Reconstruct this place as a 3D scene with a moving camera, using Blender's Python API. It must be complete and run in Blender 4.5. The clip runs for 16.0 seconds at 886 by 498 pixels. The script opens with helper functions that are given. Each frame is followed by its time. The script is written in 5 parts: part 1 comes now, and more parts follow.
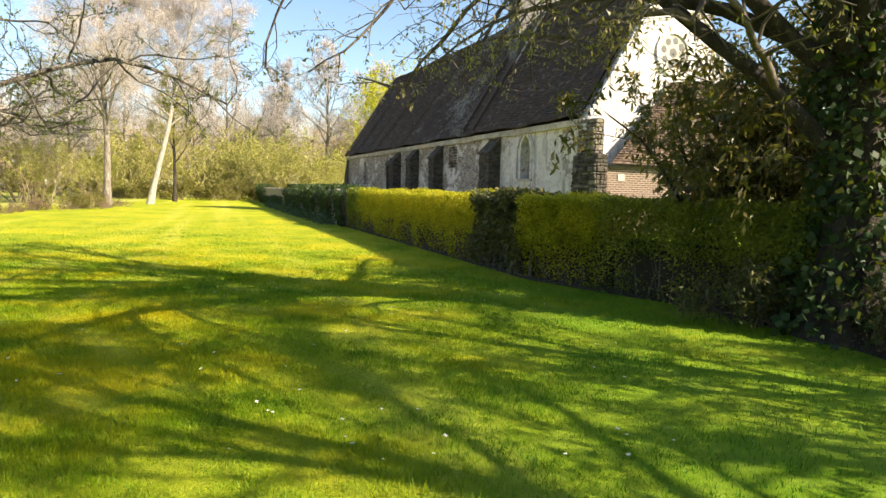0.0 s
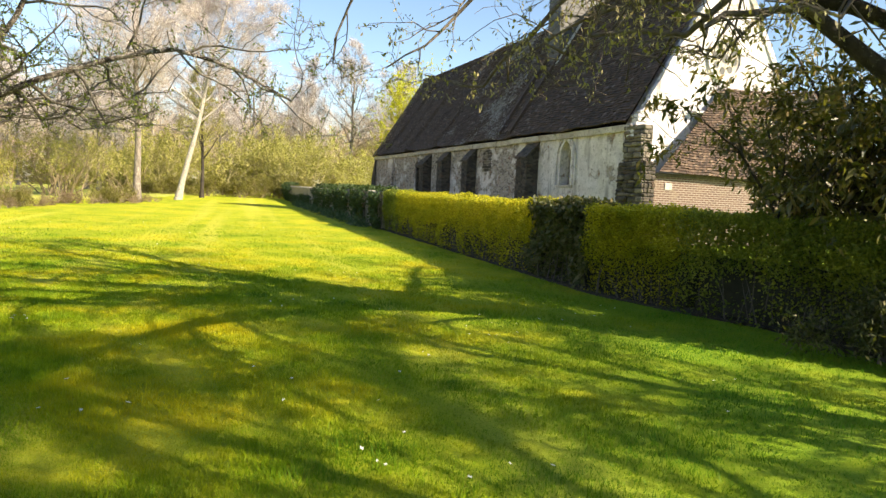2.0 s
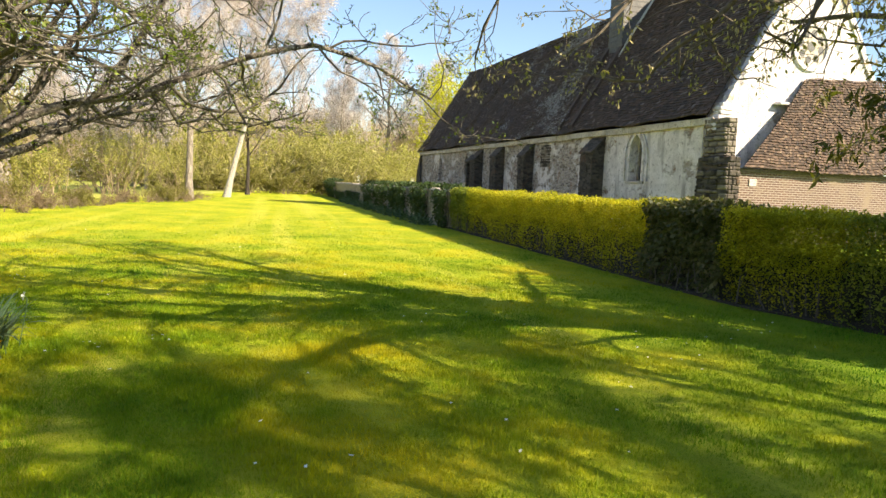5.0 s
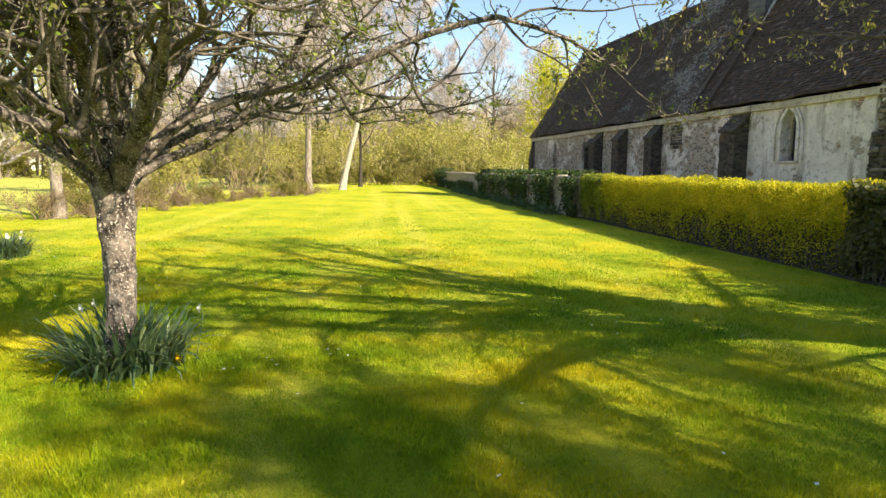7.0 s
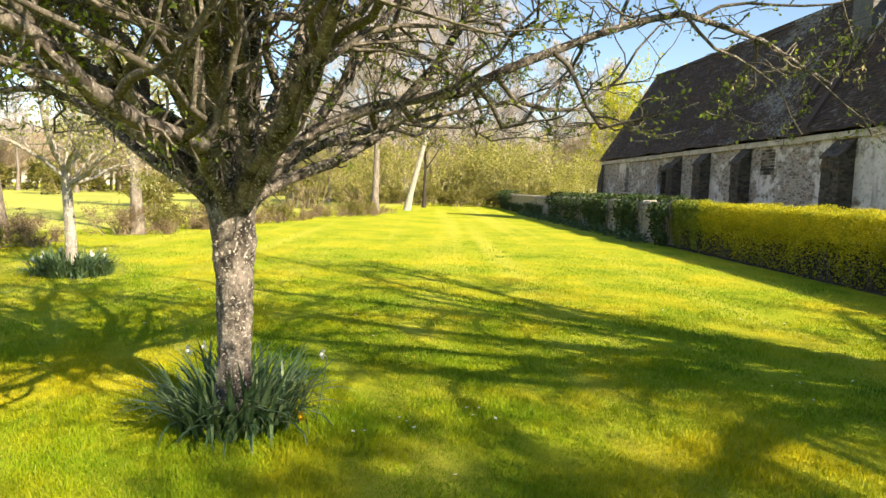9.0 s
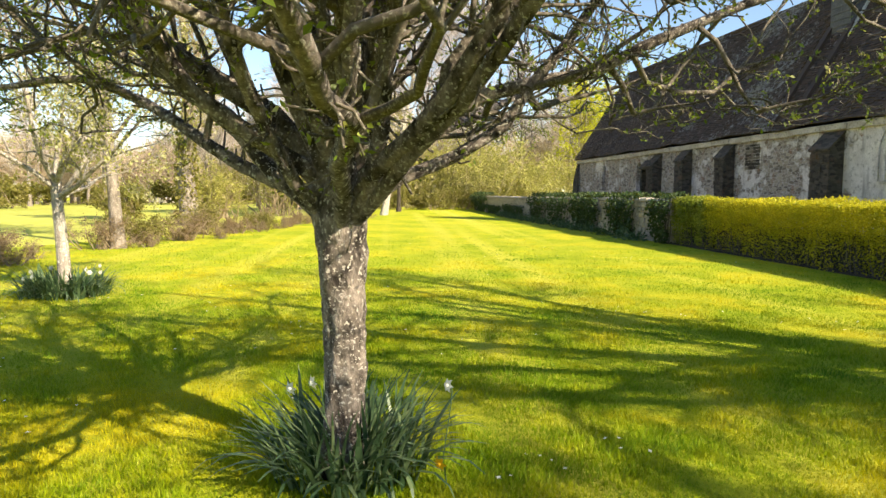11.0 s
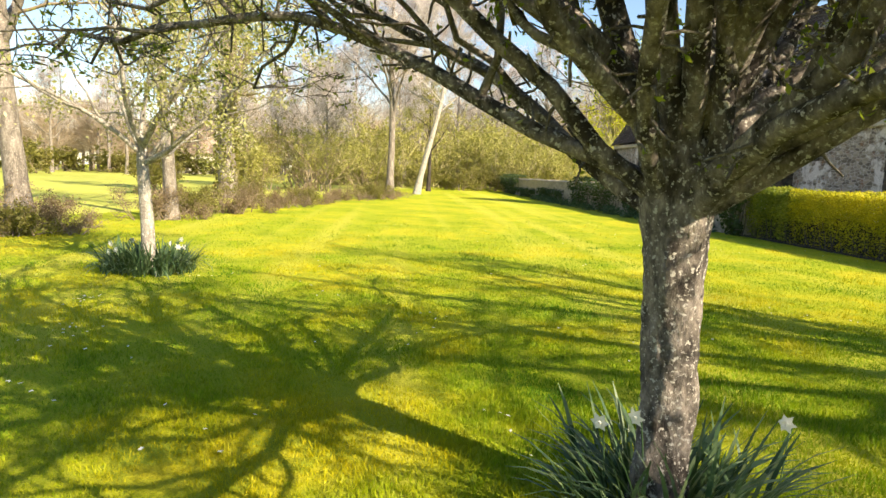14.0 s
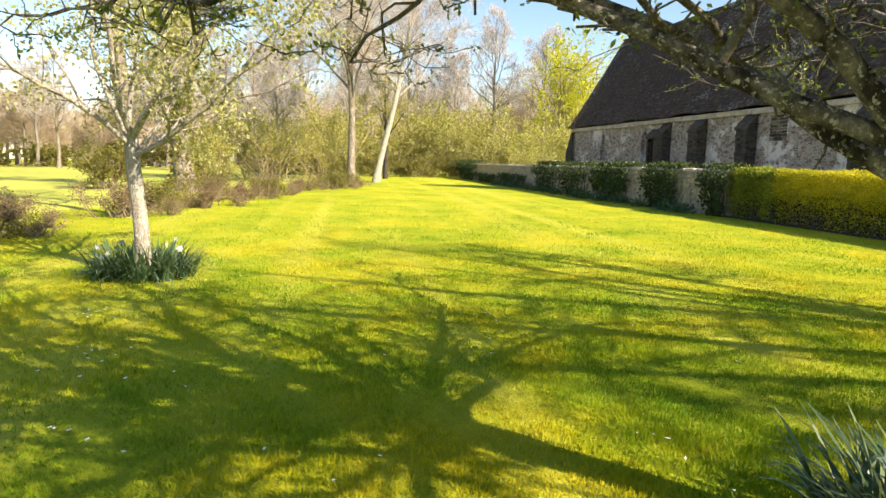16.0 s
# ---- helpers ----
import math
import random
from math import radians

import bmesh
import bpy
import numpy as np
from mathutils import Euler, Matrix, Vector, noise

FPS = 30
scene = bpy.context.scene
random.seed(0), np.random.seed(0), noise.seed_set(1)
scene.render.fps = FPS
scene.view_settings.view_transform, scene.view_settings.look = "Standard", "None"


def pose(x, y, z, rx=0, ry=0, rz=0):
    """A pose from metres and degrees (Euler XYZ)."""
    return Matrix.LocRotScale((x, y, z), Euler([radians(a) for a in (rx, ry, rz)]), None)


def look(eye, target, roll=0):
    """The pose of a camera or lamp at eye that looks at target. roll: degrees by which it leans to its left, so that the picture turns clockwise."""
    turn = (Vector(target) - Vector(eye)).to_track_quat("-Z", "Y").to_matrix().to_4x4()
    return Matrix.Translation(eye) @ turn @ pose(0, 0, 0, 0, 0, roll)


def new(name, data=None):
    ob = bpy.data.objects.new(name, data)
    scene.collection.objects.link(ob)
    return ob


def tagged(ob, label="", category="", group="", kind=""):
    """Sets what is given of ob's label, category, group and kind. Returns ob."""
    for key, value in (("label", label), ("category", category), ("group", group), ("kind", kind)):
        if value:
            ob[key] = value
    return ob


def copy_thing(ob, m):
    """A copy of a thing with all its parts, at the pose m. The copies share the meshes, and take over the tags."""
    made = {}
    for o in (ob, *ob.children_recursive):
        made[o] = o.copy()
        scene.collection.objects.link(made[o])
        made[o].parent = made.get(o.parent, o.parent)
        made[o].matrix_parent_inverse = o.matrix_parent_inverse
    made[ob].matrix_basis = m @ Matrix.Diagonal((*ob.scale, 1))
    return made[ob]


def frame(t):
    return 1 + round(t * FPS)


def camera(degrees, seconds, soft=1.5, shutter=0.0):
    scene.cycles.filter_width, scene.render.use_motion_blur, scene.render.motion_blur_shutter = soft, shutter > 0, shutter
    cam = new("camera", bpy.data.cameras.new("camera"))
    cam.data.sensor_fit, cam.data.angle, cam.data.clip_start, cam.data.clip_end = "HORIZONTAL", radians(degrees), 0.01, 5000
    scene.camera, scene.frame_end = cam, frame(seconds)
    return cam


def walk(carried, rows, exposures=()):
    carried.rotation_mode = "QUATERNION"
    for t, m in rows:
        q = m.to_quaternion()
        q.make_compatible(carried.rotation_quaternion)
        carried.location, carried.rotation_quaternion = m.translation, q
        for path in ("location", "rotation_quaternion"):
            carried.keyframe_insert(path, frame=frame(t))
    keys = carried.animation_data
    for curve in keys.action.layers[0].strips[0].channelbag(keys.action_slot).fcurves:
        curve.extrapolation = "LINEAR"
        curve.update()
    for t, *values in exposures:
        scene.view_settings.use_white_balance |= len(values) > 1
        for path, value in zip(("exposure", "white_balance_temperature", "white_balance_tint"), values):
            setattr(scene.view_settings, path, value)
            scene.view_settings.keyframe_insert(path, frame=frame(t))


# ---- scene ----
cam = camera(68.8, 16.0)
PATH = [
    (0, (0.425, 0.225, 1.472), (0.378, 2.217, 1.298), 1.0),
    (0.5, (0.277, 0.419, 1.504), (0.235, 2.408, 1.3), 0.6),
    (1, (0.137, 0.599, 1.523), (0.028, 2.588, 1.348), 1.2),
    (1.5, (-0.082, 0.742, 1.505), (-0.196, 2.732, 1.335), 1.6),
    (2, (-0.313, 0.853, 1.528), (-0.412, 2.843, 1.358), 2.5),
    (2.5, (-0.535, 1.055, 1.483), (-0.636, 3.051, 1.399), 0.2),
    (3, (-0.795, 1.221, 1.48), (-0.903, 3.214, 1.345), 2.1),
    (3.2, (-0.924, 1.27, 1.47), (-1.016, 3.261, 1.316), 1.7),
    (5.3, (-1.908, 1.504, 1.653), (-2.115, 3.482, 1.445), 1.6),
    (5.5, (-2.016, 1.593, 1.673), (-2.235, 3.568, 1.449), 1.1),
    (6, (-2.285, 1.752, 1.67), (-2.568, 3.714, 1.41), 1.8),
    (6.5, (-2.537, 1.96, 1.637), (-2.999, 3.894, 1.419), -0.5),
    (7, (-2.776, 2.179, 1.628), (-3.264, 4.104, 1.391), 0.4),
    (7.5, (-3.095, 2.336, 1.665), (-3.521, 4.279, 1.453), -0.9),
    (8, (-3.348, 2.505, 1.657), (-3.843, 4.429, 1.425), -0.2),
    (8.5, (-3.553, 2.738, 1.664), (-4.196, 4.626, 1.508), -0.4),
    (9, (-3.821, 2.866, 1.641), (-4.466, 4.751, 1.466), 1.5),
    (9.2, (-3.963, 2.891, 1.645), (-4.626, 4.764, 1.415), 1.6),
    (11.3, (-5.238, 3.228, 1.598), (-5.765, 5.151, 1.439), -0.1),
    (11.5, (-5.356, 3.241, 1.6), (-5.924, 5.146, 1.386), 0.9),
    (12, (-5.626, 3.317, 1.567), (-6.24, 5.21, 1.376), 0.6),
    (12.5, (-5.902, 3.427, 1.571), (-6.514, 5.314, 1.318), 1.2),
    (13, (-6.187, 3.508, 1.559), (-6.728, 5.417, 1.312), 2.5),
    (13.5, (-6.486, 3.509, 1.586), (-6.954, 5.436, 1.33), 2.0),
    (14, (-6.772, 3.597, 1.561), (-7.328, 5.505, 1.338), 2.1),
    (14.5, (-7.106, 3.774, 1.553), (-7.635, 5.684, 1.287), 4.0),
    (15, (-7.468, 3.844, 1.541), (-7.894, 5.779, 1.274), 3.6),
    (15.5, (-7.779, 3.87, 1.574), (-8.149, 5.816, 1.301), 2.7),
    (16, (-8.006, 3.944, 1.547), (-8.394, 5.889, 1.287), 0.9),
]
walk(cam, [(t, look(eye, target, roll)) for t, eye, target, roll in PATH])

# ---- world, sun ----
world = bpy.data.worlds.new("world")
scene.world = world
world.use_nodes = True
wn = world.node_tree.nodes
wl = world.node_tree.links
sky = wn.new("ShaderNodeTexSky")
sky.sky_type = 'NISHITA'
sky.sun_disc = False
SUN_EL = 33.0
sky.sun_elevation = radians(SUN_EL)
sky.sun_rotation = math.atan2(0.905, -0.425)
sky.air_density, sky.dust_density, sky.ozone_density = 1.0, 0.3, 1.0
wn["Background"].inputs[1].default_value = 0.079
wl.new(sky.outputs[0], wn["Background"].inputs[0])
sun = new("sun", bpy.data.lights.new("sun", 'SUN'))
sun.data.energy, sun.data.angle, sun.data.color = 5.0, radians(0.53), (1.0, 0.845, 0.6)
sun.matrix_world = look((0.905 * 60, -0.425 * 60, 60 * math.tan(radians(SUN_EL))), (0, 0, 0))
scene.view_settings.exposure = 1.53


# ---- materials ----
def nodes_of(name):
    m = bpy.data.materials.new(name)
    m.use_nodes = True
    nt = m.node_tree
    return m, nt.nodes, nt.links, nt.nodes["Principled BSDF"]


def noise_tex(n, l, scale, detail=4.0, rough=0.55, stretch=None, coord="Object"):
    tc = n.new("ShaderNodeTexCoord")
    t = n.new("ShaderNodeTexNoise")
    t.inputs["Scale"].default_value, t.inputs["Detail"].default_value, t.inputs["Roughness"].default_value = scale, detail, rough
    if stretch:
        mp = n.new("ShaderNodeMapping")
        mp.inputs["Scale"].default_value = stretch
        l.new(tc.outputs[coord], mp.inputs[0])
        l.new(mp.outputs[0], t.inputs[0])
    else:
        l.new(tc.outputs[coord], t.inputs[0])
    return t.outputs[0]


def ramp(n, l, fac, stops):
    r = n.new("ShaderNodeValToRGB")
    while len(r.color_ramp.elements) < len(stops):
        r.color_ramp.elements.new(0.5)
    for e, (pos, c) in zip(r.color_ramp.elements, stops):
        e.position = pos
        e.color = (*c, 1) if len(c) == 3 else c
    l.new(fac, r.inputs[0])
    return r.outputs[0]


def mixc(n, l, fac, a, b, mode='MIX'):
    m = n.new("ShaderNodeMix")
    m.data_type, m.blend_type = 'RGBA', mode
    for sock, v in ((m.inputs[0], fac), (m.inputs[6], a), (m.inputs[7], b)):
        if isinstance(v, (int, float)):
            sock.default_value = v
        elif isinstance(v, tuple):
            sock.default_value = (*v, 1)
        else:
            l.new(v, sock)
    return m.outputs[2]


def bump(n, l, b, height, strength, dist=0.02):
    bp = n.new("ShaderNodeBump")
    bp.inputs["Strength"].default_value, bp.inputs["Distance"].default_value = strength, dist
    l.new(height, bp.inputs["Height"])
    l.new(bp.outputs[0], b.inputs["Normal"])


def mask(n, l, fac, lo, hi):
    return ramp(n, l, fac, [(lo, (0, 0, 0)), (hi, (1, 1, 1))])


def plain(name, c1, c2, scale=6.0, rough=0.8, bmp=0.4, c3=None, scale3=40.0, stretch=None, dist=0.02):
    m, n, l, b = nodes_of(name)
    big = noise_tex(n, l, scale, stretch=stretch)
    fine = noise_tex(n, l, scale3, 6.0, 0.65, stretch)
    col = ramp(n, l, big, [(0.3, c1), (0.7, c2)])
    if c3:
        col = mixc(n, l, mask(n, l, fine, 0.52, 0.66), col, c3)
    l.new(col, b.inputs["Base Color"])
    b.inputs["Roughness"].default_value = rough
    bump(n, l, b, fine, bmp, dist)
    return m


def leafy(name, stops, rough=0.5, trans=0.35, warm=(0.35, 0.4, 0.02), patch=None):
    """Leaves: colour by the leaf, some light let through."""
    m, n, l, b = nodes_of(name)
    g = n.new("ShaderNodeNewGeometry")
    col = ramp(n, l, g.outputs["Random Per Island"], stops)
    if patch:
        big = noise_tex(n, l, patch[0])
        col = mixc(n, l, mask(n, l, big, 0.42, 0.6), col, patch[1], 'MULTIPLY')
    l.new(col, b.inputs["Base Color"])
    b.inputs["Roughness"].default_value = rough
    b.inputs["Specular IOR Level"].default_value = 0.3
    tr = n.new("ShaderNodeBsdfTranslucent")
    l.new(mixc(n, l, 0.5, col, warm), tr.inputs[0])
    mx = n.new("ShaderNodeMixShader")
    mx.inputs[0].default_value = trans
    l.new(b.outputs[0], mx.inputs[1])
    l.new(tr.outputs[0], mx.inputs[2])
    l.new(mx.outputs[0], n["Material Output"].inputs[0])
    return m


def lush_corner(n, l):
    """Where the grass grows greener: the corner by the big trees, with an uneven edge."""
    tc = n.new("ShaderNodeTexCoord")
    sx = n.new("ShaderNodeSeparateXYZ")
    l.new(tc.outputs["Object"], sx.inputs[0])
    across = n.new("ShaderNodeMath")
    across.operation = 'MULTIPLY_ADD'
    l.new(sx.outputs[1], across.inputs[0])
    across.inputs[1].default_value = -0.1
    l.new(sx.outputs[0], across.inputs[2])
    edge = n.new("ShaderNodeMath")
    edge.operation = 'MULTIPLY_ADD'
    l.new(noise_tex(n, l, 0.55, 4.0, 0.6), edge.inputs[0])
    edge.inputs[1].default_value = 4.0
    l.new(across.outputs[0], edge.inputs[2])
    return mask(n, l, mapr(n, l, edge.outputs[0], 0.2, 3.6), 0.0, 1.0)


def mapr(n, l, val, lo, hi):
    mr = n.new("ShaderNodeMapRange")
    mr.inputs[1].default_value, mr.inputs[2].default_value = lo, hi
    l.new(val, mr.inputs[0])
    return mr.outputs[0]


def lawn_material():
    m, n, l, b = nodes_of("lawn")
    big = noise_tex(n, l, 0.5, 6.0, 0.62)
    mid = noise_tex(n, l, 3.2, 5.0, 0.6)
    fine = noise_tex(n, l, 60.0, 6.0, 0.7)
    tc = n.new("ShaderNodeTexCoord")
    mp = n.new("ShaderNodeMapping")
    mp.vector_type = 'TEXTURE'
    mp.inputs["Rotation"].default_value = (0, 0, radians(20))
    mp.inputs["Scale"].default_value = (1.1, 45.0, 1.0)
    st = n.new("ShaderNodeTexNoise")
    st.inputs["Scale"].default_value, st.inputs["Detail"].default_value = 1.0, 2.0
    l.new(tc.outputs["Object"], mp.inputs[0])
    l.new(mp.outputs[0], st.inputs[0])
    stripe = st.outputs[0]
    col = ramp(n, l, big, [(0.32, (0.2, 0.28, 0.006)), (0.47, (0.325, 0.375, 0.018)), (0.62, (0.5, 0.45, 0.025))])
    col = mixc(n, l, mask(n, l, mid, 0.45, 0.62), col, (0.345, 0.385, 0.025))
    col = mixc(n, l, mask(n, l, stripe, 0.52, 0.72), col, (0.5, 0.48, 0.06))
    col = mixc(n, l, lush_corner(n, l), col, mixc(n, l, 1.0, col, (0.6, 0.84, 1.0), 'MULTIPLY'))
    col = mixc(n, l, mask(n, l, fine, 0.35, 0.6), mixc(n, l, 0.35, col, (0.08, 0.13, 0.004)), col)
    l.new(col, b.inputs["Base Color"])
    b.inputs["Roughness"].default_value = 0.9
    b.inputs["Specular IOR Level"].default_value = 0.08
    bump(n, l, b, fine, 0.9, 0.03)
    return m


def grass_material():
    m, n, l, b = nodes_of("grass_blades")
    g = n.new("ShaderNodeNewGeometry")
    big = noise_tex(n, l, 0.5, 6.0, 0.62)
    tint = ramp(n, l, big, [(0.33, (0.08, 0.19, 0.004)), (0.47, (0.225, 0.315, 0.004)), (0.61, (0.46, 0.415, 0.005))])
    lush = ramp(n, l, big, [(0.34, (0.045, 0.16, 0.004)), (0.55, (0.12, 0.25, 0.005)), (0.68, (0.26, 0.31, 0.005))])
    tint = mixc(n, l, lush_corner(n, l), tint, lush)
    var = ramp(n, l, g.outputs["Random Per Island"], [(0.0, (0.7, 0.8, 0.7)), (0.55, (1, 1, 1)), (0.92, (1.15, 1.1, 0.9)), (1.0, (1.5, 1.35, 2.5))])
    col = mixc(n, l, 1.0, tint, var, 'MULTIPLY')
    l.new(col, b.inputs["Base Color"])
    b.inputs["Roughness"].default_value = 0.55
    b.inputs["Specular IOR Level"].default_value = 0.25
    tr = n.new("ShaderNodeBsdfTranslucent")
    l.new(col, tr.inputs[0])
    mx = n.new("ShaderNodeMixShader")
    mx.inputs[0].default_value = 0.4
    l.new(b.outputs[0], mx.inputs[1])
    l.new(tr.outputs[0], mx.inputs[2])
    l.new(mx.outputs[0], n["Material Output"].inputs[0])
    return m


def bark_material(name, dark, light, lichen, lo=0.6, hi=0.66, spot=30.0, stretch=(1, 1, 0.35)):
    m, n, l, b = nodes_of(name)
    big = noise_tex(n, l, 9.0, 5.0, 0.6, stretch)
    fine = noise_tex(n, l, 55.0, 6.0, 0.7, (1, 1, 0.5))
    spots = noise_tex(n, l, spot, 3.0, 0.6)
    col = ramp(n, l, big, [(0.4, dark), (0.6, light)])
    col = mixc(n, l, mask(n, l, fine, 0.4, 0.65), mixc(n, l, 0.55, col, (0.02, 0.015, 0.012)), col)
    col = mixc(n, l, mask(n, l, spots, lo, hi), col, lichen)
    l.new(col, b.inputs["Base Color"])
    b.inputs["Roughness"].default_value = 0.92
    hh = n.new("ShaderNodeMath")
    l.new(big, hh.inputs[0])
    l.new(fine, hh.inputs[1])
    bump(n, l, b, hh.outputs[0], 1.0, 0.02)
    return m


def masonry_material(name, plaster1, plaster2, stone1, stone2, amount, brick=None, worn_from=None):
    """Lime render worn off in places to the rubble behind it."""
    m, n, l, b = nodes_of(name)
    big = noise_tex(n, l, 0.5, 6.0, 0.62)
    mid = noise_tex(n, l, 2.3, 6.0, 0.6)
    fine = noise_tex(n, l, 26.0, 6.0, 0.7)
    streak = noise_tex(n, l, 1.6, 4.0, 0.6, (1.6, 1.0, 0.22))
    tc = n.new("ShaderNodeTexCoord")
    mp = n.new("ShaderNodeMapping")
    mp.inputs["Scale"].default_value = (4.6, 4.6, 9.5)
    vo = n.new("ShaderNodeTexVoronoi")
    vo.feature = 'DISTANCE_TO_EDGE'
    vc = n.new("ShaderNodeTexVoronoi")
    for v in (vo, vc):
        v.inputs["Scale"].default_value = 1.0
        l.new(mp.outputs[0], v.inputs[0])
    l.new(tc.outputs["Object"], mp.inputs[0])
    stones = mixc(n, l, mask(n, l, vc.outputs["Color"], 0.2, 0.8), stone1, stone2)
    if brick:
        stones = mixc(n, l, mask(n, l, mid, 0.55, 0.66), stones, brick)
    joint = mask(n, l, vo.outputs["Distance"], 0.01, 0.08)
    stones = mixc(n, l, joint, tuple(c * 0.7 for c in plaster1), stones)
    pl = ramp(n, l, mid, [(0.35, plaster1), (0.65, plaster2)])
    pl = mixc(n, l, mask(n, l, streak, 0.53, 0.7), pl, tuple(c * 0.45 for c in plaster1))
    pl = mixc(n, l, mask(n, l, fine, 0.48, 0.7), pl, tuple(c * 0.62 for c in plaster1))
    blot = noise_tex(n, l, 5.5, 6.0, 0.7)
    pl = mixc(n, l, mask(n, l, blot, 0.54, 0.64), pl, tuple(c * 0.5 for c in plaster1))
    worn = n.new("ShaderNodeMath")
    worn.operation = 'MULTIPLY_ADD'
    l.new(mid, worn.inputs[0])
    worn.inputs[1].default_value = 0.5
    l.new(big, worn.inputs[2])
    wear = worn.outputs[0]
    if worn_from:
        sx = n.new("ShaderNodeSeparateXYZ")
        l.new(tc.outputs["Object"], sx.inputs[0])
        mr = n.new("ShaderNodeMapRange")
        mr.inputs[1].default_value, mr.inputs[2].default_value = worn_from, worn_from + 1.5
        mr.inputs[3].default_value, mr.inputs[4].default_value = -0.05, 0.075
        l.new(sx.outputs[0], mr.inputs[0])
        ad = n.new("ShaderNodeMath")
        l.new(wear, ad.inputs[0])
        l.new(mr.outputs[0], ad.inputs[1])
        wear = ad.outputs[0]
    mk = mask(n, l, wear, amount, amount + 0.05)
    col = mixc(n, l, mk, pl, stones)
    l.new(col, b.inputs["Base Color"])
    b.inputs["Roughness"].default_value = 0.95
    hgt = mixc(n, l, mk, fine, vo.outputs["Distance"])
    bump(n, l, b, hgt, 0.7, 0.05)
    return m


def tile_material(name, cols, lichen, lo, hi, band=None):
    m, n, l, b = nodes_of(name)
    g = n.new("ShaderNodeNewGeometry")
    col = ramp(n, l, g.outputs["Random Per Island"], cols)
    big = noise_tex(n, l, 0.35, 5.0, 0.6)
    fine = noise_tex(n, l, 7.0, 5.0, 0.7)
    sp = n.new("ShaderNodeMath")
    sp.operation = 'MULTIPLY_ADD'
    l.new(big, sp.inputs[0])
    sp.inputs[1].default_value = 0.9
    l.new(fine, sp.inputs[2])
    grow_on = sp.outputs[0]
    if band:
        tc = n.new("ShaderNodeTexCoord")
        sx = n.new("ShaderNodeSeparateXYZ")
        l.new(tc.outputs["Object"], sx.inputs[0])
        mp = n.new("ShaderNodeMath")
        mp.operation = 'MULTIPLY_ADD'
        l.new(sx.outputs[2], mp.inputs[0])
        mp.inputs[1].default_value = -0.35
        l.new(sx.outputs[0], mp.inputs[2])
        bd = ramp(n, l, mapr(n, l, mp.outputs[0], band[0], band[1]), [(0.0, (0, 0, 0)), (0.12, (0.23, 0.23, 0.23)), (0.4, (0.19, 0.19, 0.19)), (0.9, (0.13, 0.13, 0.13)), (1.0, (0, 0, 0))])
        ad = n.new("ShaderNodeMath")
        l.new(grow_on, ad.inputs[0])
        l.new(bd, ad.inputs[1])
        grow_on = ad.outputs[0]
    col = mixc(n, l, mapr(n, l, grow_on, lo, hi), col, lichen)
    l.new(col, b.inputs["Base Color"])
    b.inputs["Roughness"].default_value = 0.85
    bump(n, l, b, fine, 0.5, 0.01)
    return m


def brick_material(name):
    m, n, l, b = nodes_of(name)
    tc = n.new("ShaderNodeTexCoord")
    mp = n.new("ShaderNodeMapping")
    mp.inputs["Rotation"].default_value = (radians(90), 0, radians(90))
    br = n.new("ShaderNodeTexBrick")
    br.inputs["Scale"].default_value = 1.0
    br.inputs["Brick Width"].default_value, br.inputs["Row Height"].default_value = 0.23, 0.075
    br.inputs["Mortar Size"].default_value = 0.013
    br.inputs["Color1"].default_value, br.inputs["Color2"].default_value = (0.115, 0.062, 0.046, 1), (0.085, 0.046, 0.036, 1)
    br.inputs["Mortar"].default_value = (0.26, 0.22, 0.19, 1)
    sep = n.new("ShaderNodeSeparateXYZ")
    cmb = n.new("ShaderNodeCombineXYZ")
    l.new(tc.outputs["Object"], sep.inputs[0])
    l.new(sep.outputs[1], cmb.inputs[0])
    l.new(sep.outputs[2], cmb.inputs[1])
    l.new(cmb.outputs[0], br.inputs[0])
    big = noise_tex(n, l, 1.4, 5.0)
    col = mixc(n, l, mask(n, l, big, 0.5, 0.7), br.outputs[0], (0.2, 0.15, 0.11))
    l.new(col, b.inputs["Base Color"])
    b.inputs["Roughness"].default_value = 0.9
    bump(n, l, b, br.outputs["Fac"], -0.5, 0.01)
    return m


LAWN = lawn_material()
GRASS = grass_material()
FIELD = plain("pasture", (0.27, 0.3, 0.025), (0.4, 0.41, 0.05), 0.12, 1.0, 0.6, (0.46, 0.44, 0.08), 1.4)
SOIL = plain("soil", (0.022, 0.017, 0.009), (0.045, 0.034, 0.02), 5.0, 1.0, 1.0, (0.09, 0.07, 0.05), 30.0, dist=0.05)
# The pale-and-dark mottling paints in sun dapple along with bark flakes and lichen.
BARK = bark_material("sun_dappled_lichen_bark", (0.025, 0.018, 0.015), (0.33, 0.28, 0.245), (0.46, 0.43, 0.39), 0.57, 0.63, 48.0, (1, 1, 0.6))
BARK_YOUNG = bark_material("young_bark", (0.3, 0.26, 0.22), (0.56, 0.51, 0.44), (0.66, 0.63, 0.56))
BARK_GREY = bark_material("grey_bark", (0.17, 0.14, 0.115), (0.36, 0.31, 0.26), (0.42, 0.4, 0.34))
BARK_BIRCH = bark_material("birch_bark", (0.4, 0.36, 0.31), (0.62, 0.58, 0.52), (0.1, 0.08, 0.06), 0.62, 0.66, 7.0, (1, 1, 3.0))
LEAF_BUD = leafy("pink_bud", [(0.0, (0.44, 0.39, 0.38)), (0.6, (0.6, 0.54, 0.53)), (1.0, (0.72, 0.67, 0.66))], 0.7, 0.4, (0.52, 0.45, 0.44))
